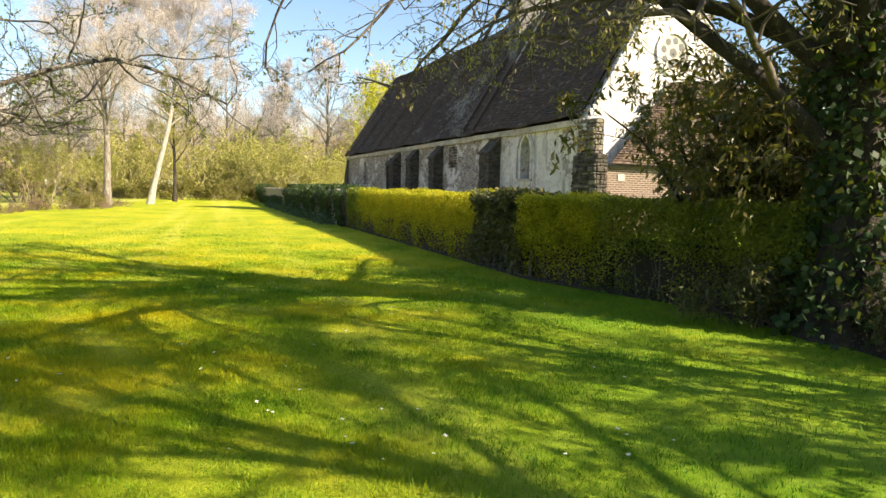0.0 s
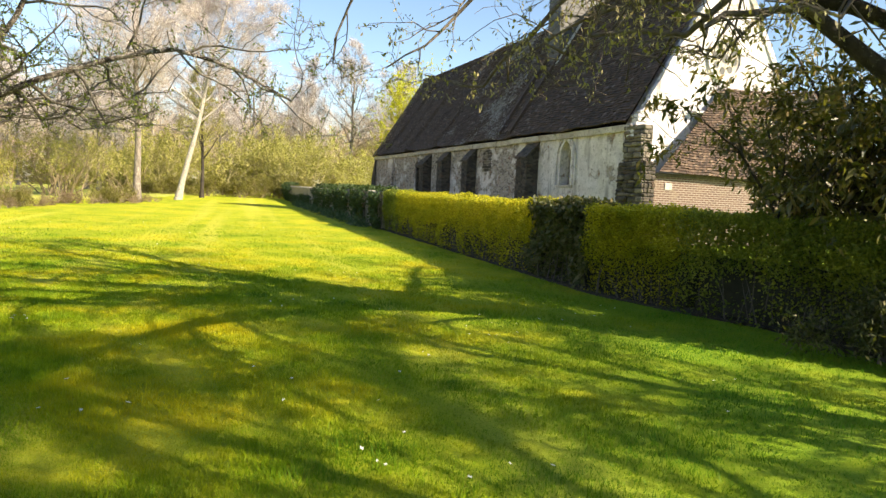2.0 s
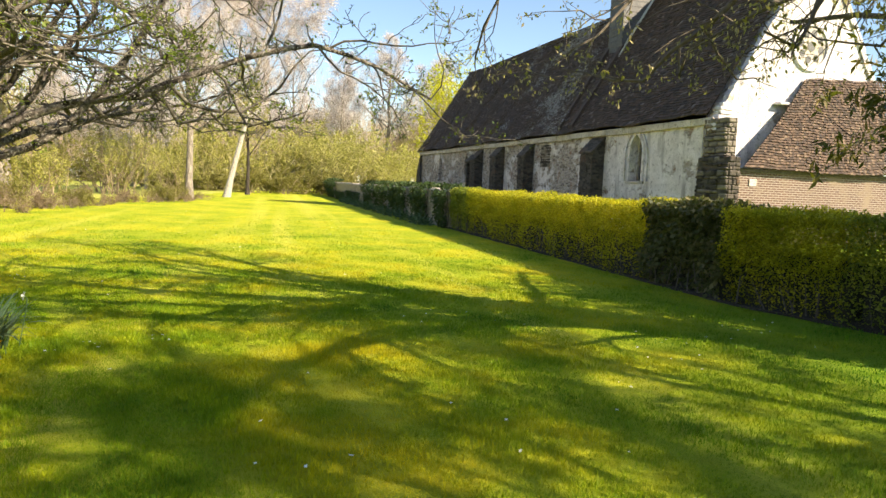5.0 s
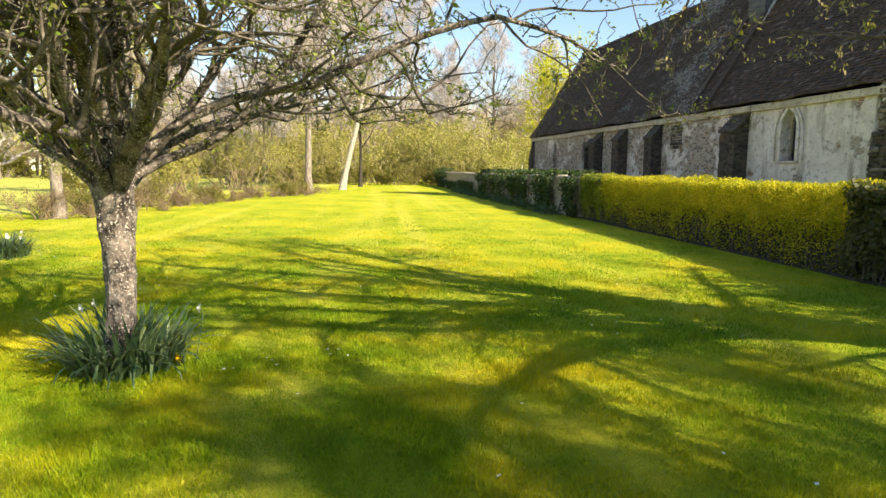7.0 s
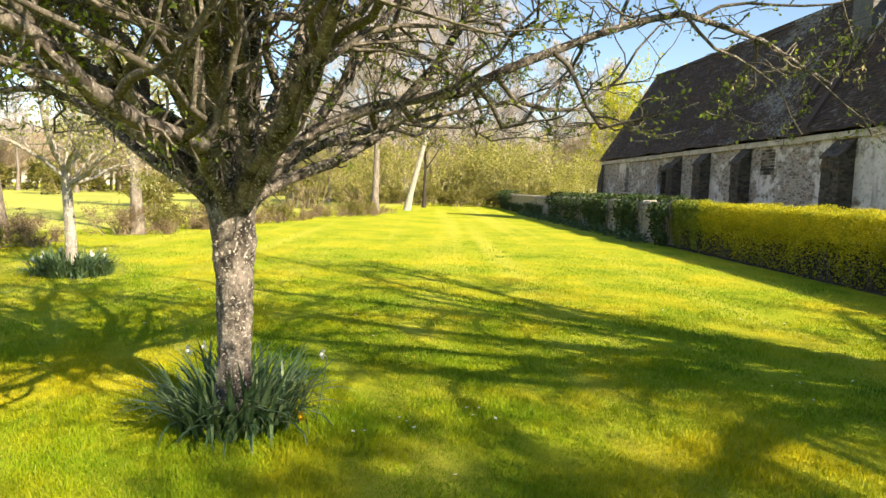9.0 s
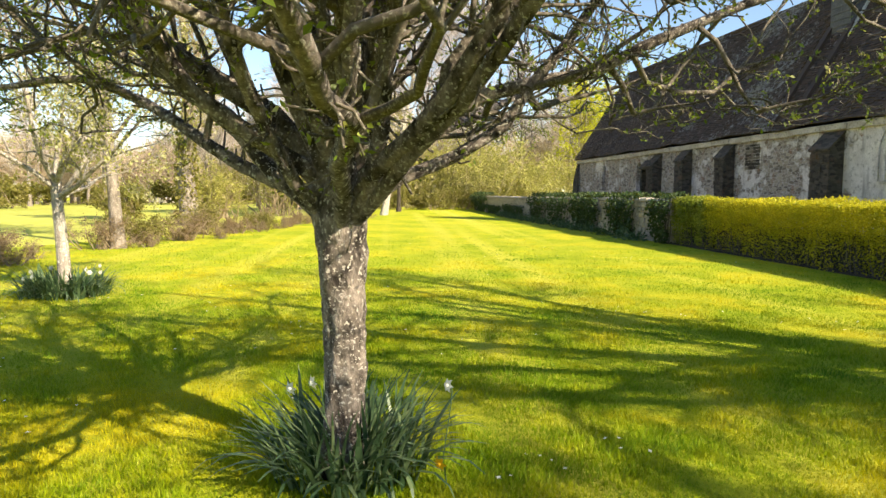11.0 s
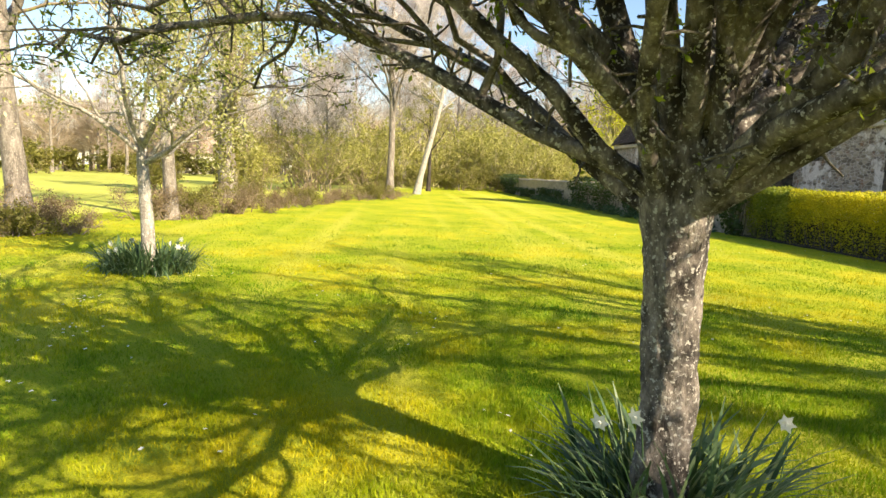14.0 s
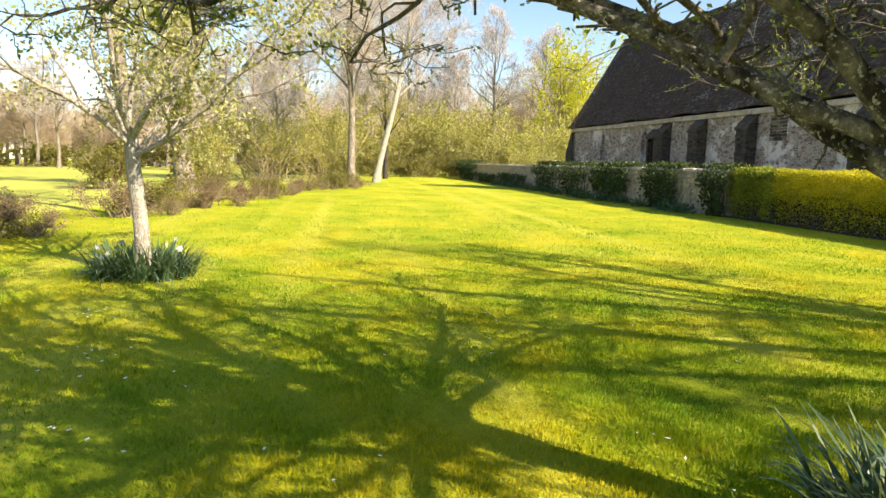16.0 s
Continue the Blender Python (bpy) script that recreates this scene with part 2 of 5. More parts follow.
LEAF_HAZE = leafy("woodland_twig", [(0.0, (0.36, 0.28, 0.2)), (0.6, (0.5, 0.41, 0.31)), (1.0, (0.6, 0.52, 0.4))], 0.8, 0.4, (0.5, 0.4, 0.28))
BARK_DARK = bark_material("dark_bark", (0.02, 0.015, 0.012), (0.065, 0.05, 0.04), (0.14, 0.13, 0.1), 0.62, 0.68)
TWIG = plain("twig", (0.07, 0.055, 0.04), (0.17, 0.14, 0.11), 14.0, 0.9, 0.3)
TWIG_LICHEN = plain("lichened_twig", (0.045, 0.036, 0.028), (0.14, 0.118, 0.095), 9.0, 0.9, 0.5, (0.3, 0.28, 0.23), 60.0)
TWIG_PINK = plain("pinkish_twig", (0.24, 0.185, 0.15), (0.36, 0.29, 0.245), 3.0, 0.9, 0.2)
TWIG_TAN = plain("tan_twig", (0.20, 0.15, 0.095), (0.30, 0.24, 0.16), 3.0, 0.9, 0.2)
TWIG_YELLOW = plain("yellow_twig", (0.27, 0.235, 0.11), (0.37, 0.33, 0.16), 3.0, 0.9, 0.2)
LEAF_FRUIT = leafy("fruit_leaf", [(0.0, (0.06, 0.09, 0.012)), (0.5, (0.14, 0.2, 0.025)), (0.85, (0.25, 0.31, 0.05)), (1.0, (0.4, 0.38, 0.17))], trans=0.45)
LEAF_YOUNG = leafy("young_leaf", [(0.0, (0.2, 0.2, 0.06)), (0.5, (0.36, 0.35, 0.1)), (1.0, (0.6, 0.56, 0.36))], trans=0.45)
LEAF_YELLOW = leafy("yellow_leaf", [(0.0, (0.22, 0.22, 0.05)), (0.6, (0.36, 0.34, 0.09)), (1.0, (0.48, 0.44, 0.15))])
LEAF_WILLOW = leafy("willow_leaf", [(0.0, (0.36, 0.38, 0.015)), (1.0, (0.56, 0.55, 0.03))], trans=0.45, warm=(0.58, 0.58, 0.02))
LEAF_SCRUB = leafy("scrub_leaf", [(0.0, (0.09, 0.085, 0.02)), (0.5, (0.16, 0.15, 0.03)), (1.0, (0.27, 0.23, 0.08))])
LEAF_BRAMBLE = leafy("bramble_leaf", [(0.0, (0.10, 0.06, 0.04)), (0.5, (0.2, 0.13, 0.09)), (1.0, (0.3, 0.22, 0.15))])
LEAF_HEDGE = leafy("hedge_leaf", [(0.0, (0.2, 0.215, 0.012)), (0.5, (0.5, 0.475, 0.02)), (1.0, (0.76, 0.67, 0.05))], trans=0.55, warm=(0.65, 0.55, 0.02), patch=(2.6, (0.5, 0.6, 0.5)))
LEAF_MIXED = leafy("mixed_hedge_leaf", [(0.0, (0.1, 0.13, 0.018)), (0.5, (0.26, 0.29, 0.03)), (1.0, (0.46, 0.44, 0.07))], trans=0.45, patch=(1.5, (0.5, 0.6, 0.6)))
LEAF_DARK = leafy("dark_hedge_leaf", [(0.0, (0.03, 0.04, 0.012)), (0.6, (0.075, 0.08, 0.025)), (1.0, (0.17, 0.14, 0.07))], 0.55, 0.2)
LEAF_IVY = leafy("ivy_leaf", [(0.0, (0.012, 0.03, 0.009)), (0.6, (0.026, 0.055, 0.016)), (1.0, (0.06, 0.085, 0.028))], 0.6, 0.15)
LEAF_EVERGREEN = leafy("evergreen_leaf", [(0.0, (0.035, 0.045, 0.012)), (0.5, (0.09, 0.085, 0.02)), (0.85, (0.18, 0.13, 0.04)), (1.0, (0.3, 0.22, 0.1))], 0.35, 0.25)
LEAF_CATKIN = leafy("catkin_leaf", [(0.0, (0.2, 0.19, 0.04)), (0.5, (0.34, 0.3, 0.1)), (1.0, (0.45, 0.36, 0.22))])
LEAF_DAFF = leafy("daffodil_leaf", [(0.0, (0.035, 0.07, 0.03)), (0.6, (0.07, 0.12, 0.055)), (1.0, (0.16, 0.21, 0.10))], 0.4, 0.2, (0.1, 0.2, 0.03))
PETAL = leafy("white_petal", [(0.0, (0.75, 0.74, 0.66)), (1.0, (0.85, 0.84, 0.78))], 0.6, 0.3, (0.85, 0.83, 0.7))
PETAL_Y = leafy("orange_petal", [(0.0, (0.75, 0.42, 0.01)), (1.0, (0.85, 0.55, 0.02))], 0.6, 0.3, (0.85, 0.5, 0.02))
HEDGE_SHADE = plain("hedge_shade", (0.018, 0.018, 0.008), (0.04, 0.035, 0.018), 12.0, 0.95, 0.6)
WALL = masonry_material("worn_render", (0.6, 0.54, 0.54), (0.79, 0.735, 0.74), (0.13, 0.105, 0.09), (0.34, 0.285, 0.24), 0.735, (0.25, 0.14, 0.095), 7.2)
GABLE = masonry_material("white_render", (0.64, 0.59, 0.61), (0.8, 0.76, 0.8), (0.3, 0.24, 0.2), (0.46, 0.39, 0.33), 0.83)
RUBBLE = masonry_material("dark_rubble", (0.085, 0.07, 0.058), (0.12, 0.1, 0.082), (0.025, 0.021, 0.019), (0.085, 0.07, 0.058), 0.4, (0.1, 0.06, 0.04))
GARDEN_WALL = masonry_material("garden_rubble", (0.4, 0.36, 0.29), (0.5, 0.45, 0.37), (0.26, 0.22, 0.17), (0.42, 0.36, 0.28), 0.55)
PIER_STONE = masonry_material("pier_stone", (0.26, 0.225, 0.19), (0.36, 0.33, 0.29), (0.1, 0.085, 0.07), (0.2, 0.17, 0.14), 0.5, (0.14, 0.09, 0.06))
LIMESTONE = plain("limestone", (0.33, 0.285, 0.25), (0.56, 0.5, 0.455), 2.2, 0.9, 0.6, (0.17, 0.145, 0.12), 14.0)
ROOF = tile_material("old_roof_tile", [(0.0, (0.035, 0.024, 0.02)), (0.5, (0.062, 0.04, 0.03)), (0.93, (0.09, 0.057, 0.042)), (1.0, (0.16, 0.13, 0.115))], (0.25, 0.24, 0.235), 1.2, 1.27, (7.5, 16.8))
ROOF_ANNEX = tile_material("annex_roof_tile", [(0.0, (0.03, 0.018, 0.013)), (0.5, (0.06, 0.035, 0.024)), (0.85, (0.1, 0.06, 0.04)), (1.0, (0.16, 0.11, 0.075))], (0.2, 0.16, 0.11), 1.1, 1.2)
BRICK = brick_material("brick")
SLATE = plain("slate", (0.045, 0.045, 0.05), (0.085, 0.08, 0.08), 4.0, 0.6, 0.4, (0.12, 0.12, 0.12), 18.0)
LEAD = plain("lead", (0.4, 0.4, 0.4), (0.55, 0.54, 0.52), 5.0, 0.5, 0.2)
GLASS_DARK = plain("old_leaded_glass", (0.012, 0.013, 0.015), (0.035, 0.035, 0.04), 9.0, 0.25, 0.3)
WOOD = plain("weathered_wood", (0.06, 0.045, 0.035), (0.14, 0.11, 0.085), 8.0, 0.85, 0.6, stretch=(1, 1, 0.2))
PAINT_W = plain("pale_house_render", (0.6, 0.55, 0.48), (0.7, 0.66, 0.6), 1.0, 0.9, 0.2)
ROOF_FAR = plain("far_roof_tile", (0.28, 0.2, 0.17), (0.38, 0.29, 0.25), 1.0, 0.9, 0.3)


# ---- builders ----
def mesh_from(name, verts, faces, material, smooth=False):
    me = bpy.data.meshes.new(name)
    me.from_pydata([tuple(v) for v in verts], [], faces)
    me.materials.append(material)
    if smooth:
        me.shade_smooth()
    me.update()
    return me


def quads_mesh(name, verts, material, smooth=False):
    """verts: N x 4 x 3, a face each."""
    v = np.ascontiguousarray(verts.reshape(-1, 3), dtype=np.float32)
    k = len(v)
    me = bpy.data.meshes.new(name)
    me.vertices.add(k)
    me.vertices.foreach_set("co", v.ravel())
    me.loops.add(k)
    me.loops.foreach_set("vertex_index", np.arange(k, dtype=np.int32))
    me.polygons.add(k // 4)
    me.polygons.foreach_set("loop_start", np.arange(0, k, 4, dtype=np.int32))
    me.materials.append(material)
    me.update(calc_edges=True)
    if smooth:
        me.shade_smooth()
    return me


def hold(name, m=None):
    e = new(name)
    e.empty_display_size = 0.3
    if m is not None:
        e.matrix_world = m
    return e


def child(name, me, parent, label="", kind=""):
    ob = new(name, me)
    ob.parent = parent
    return tagged(ob, label, kind=kind)


def part(name, bm, material, parent, label="", smooth=False):
    me = bpy.data.meshes.new(name)
    bm.normal_update()
    bm.to_mesh(me)
    bm.free()
    me.materials.append(material)
    if smooth:
        me.shade_smooth()
    return child(name, me, parent, label)


def box(bm, x0, x1, y0, y1, z0, z1, bevel=0.0):
    made = bmesh.ops.create_cube(bm, size=1.0, matrix=Matrix.Translation(((x0 + x1) / 2, (y0 + y1) / 2, (z0 + z1) / 2)) @ Matrix.Diagonal((x1 - x0, y1 - y0, z1 - z0, 1)))
    if bevel:
        edges = list({e for v in made["verts"] for e in v.link_edges})
        bmesh.ops.bevel(bm, geom=edges, offset=bevel, segments=1, affect='EDGES')
    return bm


def boxes(*args, bevel=0.0):
    bm = bmesh.new()
    for a in args:
        box(bm, *a, bevel=bevel)
    return bm


def prism(bm, poly, axis, a, b):
    """Extrude a flat outline along x or y, from a to b."""
    def at(p, d):
        return (d, p[0], p[1]) if axis == "x" else (p[0], d, p[1])
    lo = [bm.verts.new(at(p, a)) for p in poly]
    hi = [bm.verts.new(at(p, b)) for p in poly]
    n = len(poly)
    fs = [bm.faces.new(lo), bm.faces.new(hi[::-1])]
    fs += [bm.faces.new((lo[i], hi[i], hi[(i + 1) % n], lo[(i + 1) % n])) for i in range(n)]
    bmesh.ops.recalc_face_normals(bm, faces=fs)
    return bm


class Tubes:
    """Many tapered tubes, gathered into one mesh."""

    def __init__(self):
        self.v, self.f, self.k = [], [], 0

    def add(self, pts, rad, sides=5):
        pts = np.asarray(pts, float)
        rad = np.asarray(rad, float)
        n = len(pts)
        tan = np.gradient(pts, axis=0)
        tan /= np.linalg.norm(tan, axis=1)[:, None] + 1e-9
        ref = np.array([0.31, 0.17, 0.93]) if abs(tan[0, 2]) < 0.8 else np.array([0.95, 0.2, 0.1])
        a = np.cross(tan, ref)
        a /= np.linalg.norm(a, axis=1)[:, None] + 1e-9
        b = np.cross(tan, a)
        th = np.arange(sides) * 2 * np.pi / sides
        ring = pts[:, None, :] + rad[:, None, None] * (np.cos(th)[None, :, None] * a[:, None, :] + np.sin(th)[None, :, None] * b[:, None, :])
        self.v.append(ring.reshape(-1, 3))
        i = np.arange(n - 1)[:, None] * sides
        j = np.arange(sides)[None, :]
        j2 = (j + 1) % sides
        q = np.stack([i + j, i + j2, i + sides + j2, i + sides + j], -1).reshape(-1, 4) + self.k
        self.f.append(q)
        self.k += n * sides

    def mesh(self, name, material):
        v = np.concatenate(self.v).astype(np.float32)
        f = np.concatenate(self.f).astype(np.int32)
        me = bpy.data.meshes.new(name)
        me.vertices.add(len(v))
        me.vertices.foreach_set("co", v.ravel())
        me.loops.add(f.size)
        me.loops.foreach_set("vertex_index", f.ravel())
        me.polygons.add(len(f))
        me.polygons.foreach_set("loop_start", np.arange(0, f.size, 4, dtype=np.int32))
        me.materials.append(material)
        me.update(calc_edges=True)
        me.shade_smooth()
        return me


def unit(v):
    return v / (np.linalg.norm(v, axis=-1, keepdims=True) + 1e-9)


def grow(rng, store, tips, p, d, length, r, level, spec, floor=-9.0, rmin=0.0018, arch=0.0):
    """One branch and, from it, its children. spec: a row a level: segments, wiggle, lift, children, spread, length ratio, sides."""
    segs, wiggle, lift, kids, spread, ratio, sides = spec[level]
    step = length / segs
    pts, dirs = [np.array(p, float)], [unit(np.array(d, float))]
    for i in range(segs):
        nd = unit(dirs[-1] + rng.normal(0, wiggle, 3) + np.array([0, 0, lift + arch * (0.45 - i / segs)]))
        if nd[2] < 0 and pts[-1][2] + nd[2] * step < floor:
            nd = unit(nd * np.array([1, 1, 0]) + np.array([0, 0, 0.12]))
        pts.append(pts[-1] + nd * step)
        dirs.append(nd)
    taper = 1 - 0.72 * np.linspace(0, 1, segs + 1)
    store[min(level, len(store) - 1)].add(pts, np.maximum(r * taper, rmin), sides)
    if level + 1 >= len(spec):
        for i in range(1, segs + 1):
            tips.append((pts[i], dirs[i]))
        return
    n = max(1, int(round(kids * rng.uniform(0.75, 1.25))))
    for k in range(n):
        t = 0.18 + 0.82 * (k + rng.uniform(0.2, 1.0)) / n
        t = min(t, 1.0)
        x = t * segs
        i = min(int(x), segs - 1)
        q = pts[i] + (pts[i + 1] - pts[i]) * (x - i)
        ax = unit(rng.normal(0, 1, 3))
        side = unit(np.cross(dirs[i], ax))
        ang = radians(spread) * rng.uniform(0.6, 1.3)
        nd = dirs[i] * math.cos(ang) + side * math.sin(ang)
        grow(rng, store, tips, q, nd, length * ratio * rng.uniform(0.7, 1.25) * (1.1 - 0.45 * t), r * (1 - 0.72 * t) * 0.62, level + 1, spec, floor, rmin)


def leaves(rng, tips, per, size, aspect=0.5, spread=0.04, droop=0.0, along=0.3):
    """Leaf blades round the tips: N x 4 x 3."""
    p = np.repeat(np.array([t[0] for t in tips]), per, axis=0)
    d = np.repeat(np.array([t[1] for t in tips]), per, axis=0)
    n = len(p)
    p = p + rng.normal(0, spread, (n, 3))
    a = unit(d * along + rng.normal(0, 0.6, (n, 3)) + np.array([0, 0, -droop]))
    b = unit(np.cross(a, rng.normal(0, 1, (n, 3))))
    c = np.cross(a, b)
    s = size * rng.uniform(0.55, 1.35, (n, 1))
    mid = p + a * s * 0.5 + c * s * 0.08
    return np.stack([p, mid + b * s * aspect * 0.5, p + a * s, mid - b * s * aspect * 0.5], axis=1)


def surface_leaves(rng, pts, nrm, size, aspect=0.55, jitter=0.03, hang=0.2, out=0.5):
    n = len(pts)
    p = pts + rng.normal(0, jitter, (n, 3))
    a = unit(nrm * out + rng.normal(0, 0.6, (n, 3)) + np.array([0, 0, -hang]))
    b = unit(np.cross(a, rng.normal(0, 1, (n, 3))))
    s = size * rng.uniform(0.5, 1.4, (n, 1))
    mid = p + a * s * 0.5
    return np.stack([p, mid + b * s * aspect * 0.5, p + a * s, mid - b * s * aspect * 0.5], axis=1)


def ground_z(x, y):
    """The lie of the land: it rises a little ahead and to the west, then flattens."""
    x, y = np.asarray(x, float), np.asarray(y, float)
    ahead = 0.008 * 55 * np.tanh(np.maximum(0, y - 4) / 55.0)
    west = 0.016 * 10 * np.tanh(np.maximum(0, -x - 11) / 12.0)
    far = np.clip((np.hypot(x + 6, y - 5) - 70) / 300, 0, 1)
    return (ahead + west) * (1 - far) + 0.2 * far


def gz(x, y):
    return float(ground_z(x, y))


# ---- ground ----
def make_ground():
    g = np.sinh(np.linspace(-5.2, 5.2, 181))
    g = g / g.max() * 700
    xs, ys = g - 6, g + 12
    X, Y = np.meshgrid(xs, ys, indexing="ij")
    Z = ground_z(X, Y)
    n = len(g)
    v = np.stack([X, Y, Z], -1).reshape(-1, 3)
    idx = np.arange(n * n).reshape(n, n)
    f = np.stack([idx[:-1, :-1], idx[1:, :-1], idx[1:, 1:], idx[:-1, 1:]], -1).reshape(-1, 4)
    ob = new("ground", mesh_from("ground", v, f.tolist(), LAWN, True))
    tagged(ob, "mown yellow-green lawn with faint mowing stripes", "ground", kind="structure")


make_ground()


def make_field():
    """Pale pasture beyond the scrub at the lawn's edge."""
    n = 60
    u, w = np.meshgrid(np.linspace(0, 1, n + 1), np.linspace(0, 1, n + 1), indexing="ij")
    Y = -10 + 130 * w
    X = -20.5 - 0.1 * np.maximum(0, Y - 14) + 0.5 * np.sin(Y * 0.7) - 120 * u ** 1.6
    v = np.stack([X, Y, ground_z(X, Y) + 0.03 * np.minimum(1, u * 30)], -1).reshape(-1, 3)
    idx = np.arange((n + 1) ** 2).reshape(n + 1, n + 1)
    f = np.stack([idx[:-1, :-1], idx[:-1, 1:], idx[1:, 1:], idx[1:, :-1]], -1).reshape(-1, 4)
    tagged(new("field", mesh_from("field", v, f.tolist(), FIELD, True)), "pale green pasture beyond the lawn", "field", kind="structure")


make_field()


def grass_sward(seed, n):
    """Blades of grass, thick underfoot and thinning out ahead."""
    rng = np.random.default_rng(seed)
    t = rng.uniform(0, 1, n)
    px, py = 0.3 - 8.4 * t, 0.4 + 3.7 * t ** 0.8
    d = 0.9 + rng.gamma(1.5, 3.4, n)
    a = radians(90) + radians(13) * t + rng.uniform(-0.78, 0.78, n)
    x, y = px + d * np.cos(a), py + d * np.sin(a)
    keep = (x < HX(y) - 0.03) & (d < 26)
    x, y, d = x[keep], y[keep], d[keep]
    n = len(x)
    p = np.stack([x, y, ground_z(x, y) - 0.004], -1)
    lean = rng.normal(0, 0.42, (n, 3))
    lean[:, 2] = 1
    a = unit(lean)
    ang = rng.uniform(0, np.pi, n)
    b = np.stack([np.cos(ang), np.sin(ang), np.zeros(n)], -1)
    clump = np.clip(0.95 + 0.22 * (np.sin(x * 3.1 + 1.3 * np.sin(y * 2.3)) + np.sin(y * 3.7 + 1.7 * np.sin(x * 1.9)) + np.sin((x + y) * 7.3)), 0.35, 1.7)
    h = (0.036 * rng.uniform(0.5, 1.3, n) * clump)[:, None]
    w = (0.0022 + 0.00042 * d)[:, None] * rng.uniform(0.7, 1.3, (n, 1))
    return np.stack([p - b * w, p + b * w, p + a * h + b * w * 0.15, p + a * h - b * w * 0.15], axis=1)


# the foot of the hedge and wall, as x over y
def HX(y):
    return -2.35 - 0.405 * (y - 20.6) + 0.42 * np.clip(10.9 - np.asarray(y, float), 0, 2.6)


# ---- church ----
CH = pose(4.757, 22.85, 0, 0, 0, 115.13)
LEN, HALF, EAVE, RIDGE = 30.6, 3.8, 4.12, 10.3


def lancet(s0, s1, z0, z1, n=7):
    """Outline of a pointed window: the left foot, up and over, the right foot."""
    w = s1 - s0
    spring = z1 - w * 0.8
    left = [(s0 + w - w * math.cos(t), spring + (z1 - spring) * math.sin(t) / math.sin(math.pi / 3)) for t in np.linspace(0, math.pi / 3, n)]
    right = [(2 * (s0 + w / 2) - p[0], p[1]) for p in left[::-1]]
    return [(s0, z0)] + left + right[1:] + [(s1, z0)]


def make_church():
    ch = tagged(hold("church", CH), "old rendered village church with a steep dark tiled roof", "church")
    # side wall with its window openings
    wins = [(3.62, 4.36, 2.08, 3.8), (20.75, 21.45, 1.9, 3.55), (25.6, 26.3, 1.95, 3.6)]
    bm = bmesh.new()
    s = 0.0
    for s0, s1, z0, z1 in wins:
        box(bm, s, s0, -0.7, 0, -0.3, EAVE)
        box(bm, s0, s1, -0.7, 0, -0.3, z0)
        out = lancet(s0, s1, z0, z1)
        mid = (s0 + s1) / 2
        left = [p for p in out[1:] if p[0] <= mid + 1e-6]
        right = [p for p in out[:-1] if p[0] >= mid - 1e-6]
        prism(bm, left + [(mid, EAVE), (s0, EAVE)], "y", -0.7, 0)
        prism(bm, right + [(s1, EAVE), (mid, EAVE)], "y", -0.7, 0)
        s = s1
    box(bm, s, LEN, -0.7, 0, -0.3, EAVE)
    part("side_wall", bm, WALL, ch, "worn grey-white render over rubble")
    part("back_wall", boxes((0, LEN, -2 * HALF, -2 * HALF + 0.7, -0.3, EAVE)), WALL, ch)
    # windows
    for i, (s0, s1, z0, z1) in enumerate(wins):
        deep = -0.42 if i == 0 else -0.16
        wo = hold("window")
        wo.parent = ch
        bm = bmesh.new()
        prism(bm, lancet(s0 + 0.01, s1 - 0.01, z0, z1 - 0.01), "y", deep - 0.06, deep)
        part("window_back", bm, GLASS_DARK if i == 0 else WALL, wo)
        if i == 0:
            bm = bmesh.new()
            o, q = lancet(s0 + 0.01, s1 - 0.01, z0, z1 - 0.01), lancet(s0 + 0.06, s1 - 0.06, z0 + 0.05, z1 - 0.08)
            for a, b, c, d in zip(o[:-1], o[1:], q[1:], q[:-1]):
                prism(bm, [a, b, c, d], "y", deep + 0.004, deep + 0.1)
            part("window_frame", bm, LIMESTONE, wo)
            for k in range(5):
                z = z0 + 0.3 + k * 0.26
                part("saddle_bar", boxes((s0 + 0.1, s1 - 0.1, deep + 0.052, deep + 0.066, z, z + 0.018)), SLATE, wo)
        # moulded surround, a little proud of the wall
        bm = bmesh.new()
        o, q = lancet(s0 - 0.14, s1 + 0.14, z0, z1 + 0.16), lancet(s0, s1, z0, z1)
        for a, b, c, d in zip(o[:-1], o[1:], q[1:], q[:-1]):
            prism(bm, [a, b, c, d], "y", 0.003, 0.045)
        part("surround", bm, WALL, wo)
        if i == 0:
            bm = bmesh.new()
            o, q = lancet(s0 - 0.36, s1 + 0.36, z0, z1 + 0.3), lancet(s0 - 0.26, s1 + 0.26, z0, z1 + 0.22)
            for a, b, c, d in zip(o[:-1], o[1:], q[1:], q[:-1]):
                prism(bm, [a, b, c, d], "y", 0.003, 0.06)
            part("hood_mould", bm, WALL, wo)
        part("window_sill", boxes((s0 - 0.16, s1 + 0.16, -0.1, 0.07, z0 - 0.1, z0 - 0.002), bevel=0.01), LIMESTONE, wo)
    rng = np.random.default_rng(4)
    # blocked window between the buttresses, filled with brown stones
    bw = hold("blocked_window")
    bw.parent = ch
    z = 2.7
    while z < 3.75:
        h, x = rng.uniform(0.1, 0.16), 10.55
        while x < 11.45:
            w = min(rng.uniform(0.16, 0.34), 11.5 - x)
            part("stone", boxes((x + 0.01, x + w - 0.01, -0.02, rng.uniform(0.012, 0.04), z + 0.008, z + h - 0.008), bevel=0.01), PIER_STONE if rng.uniform() < 0.5 else RUBBLE, bw)
            x += w
        z += h
    # small door beside the far buttress, under a stone hood
    dr = hold("side_door")
    dr.parent = ch
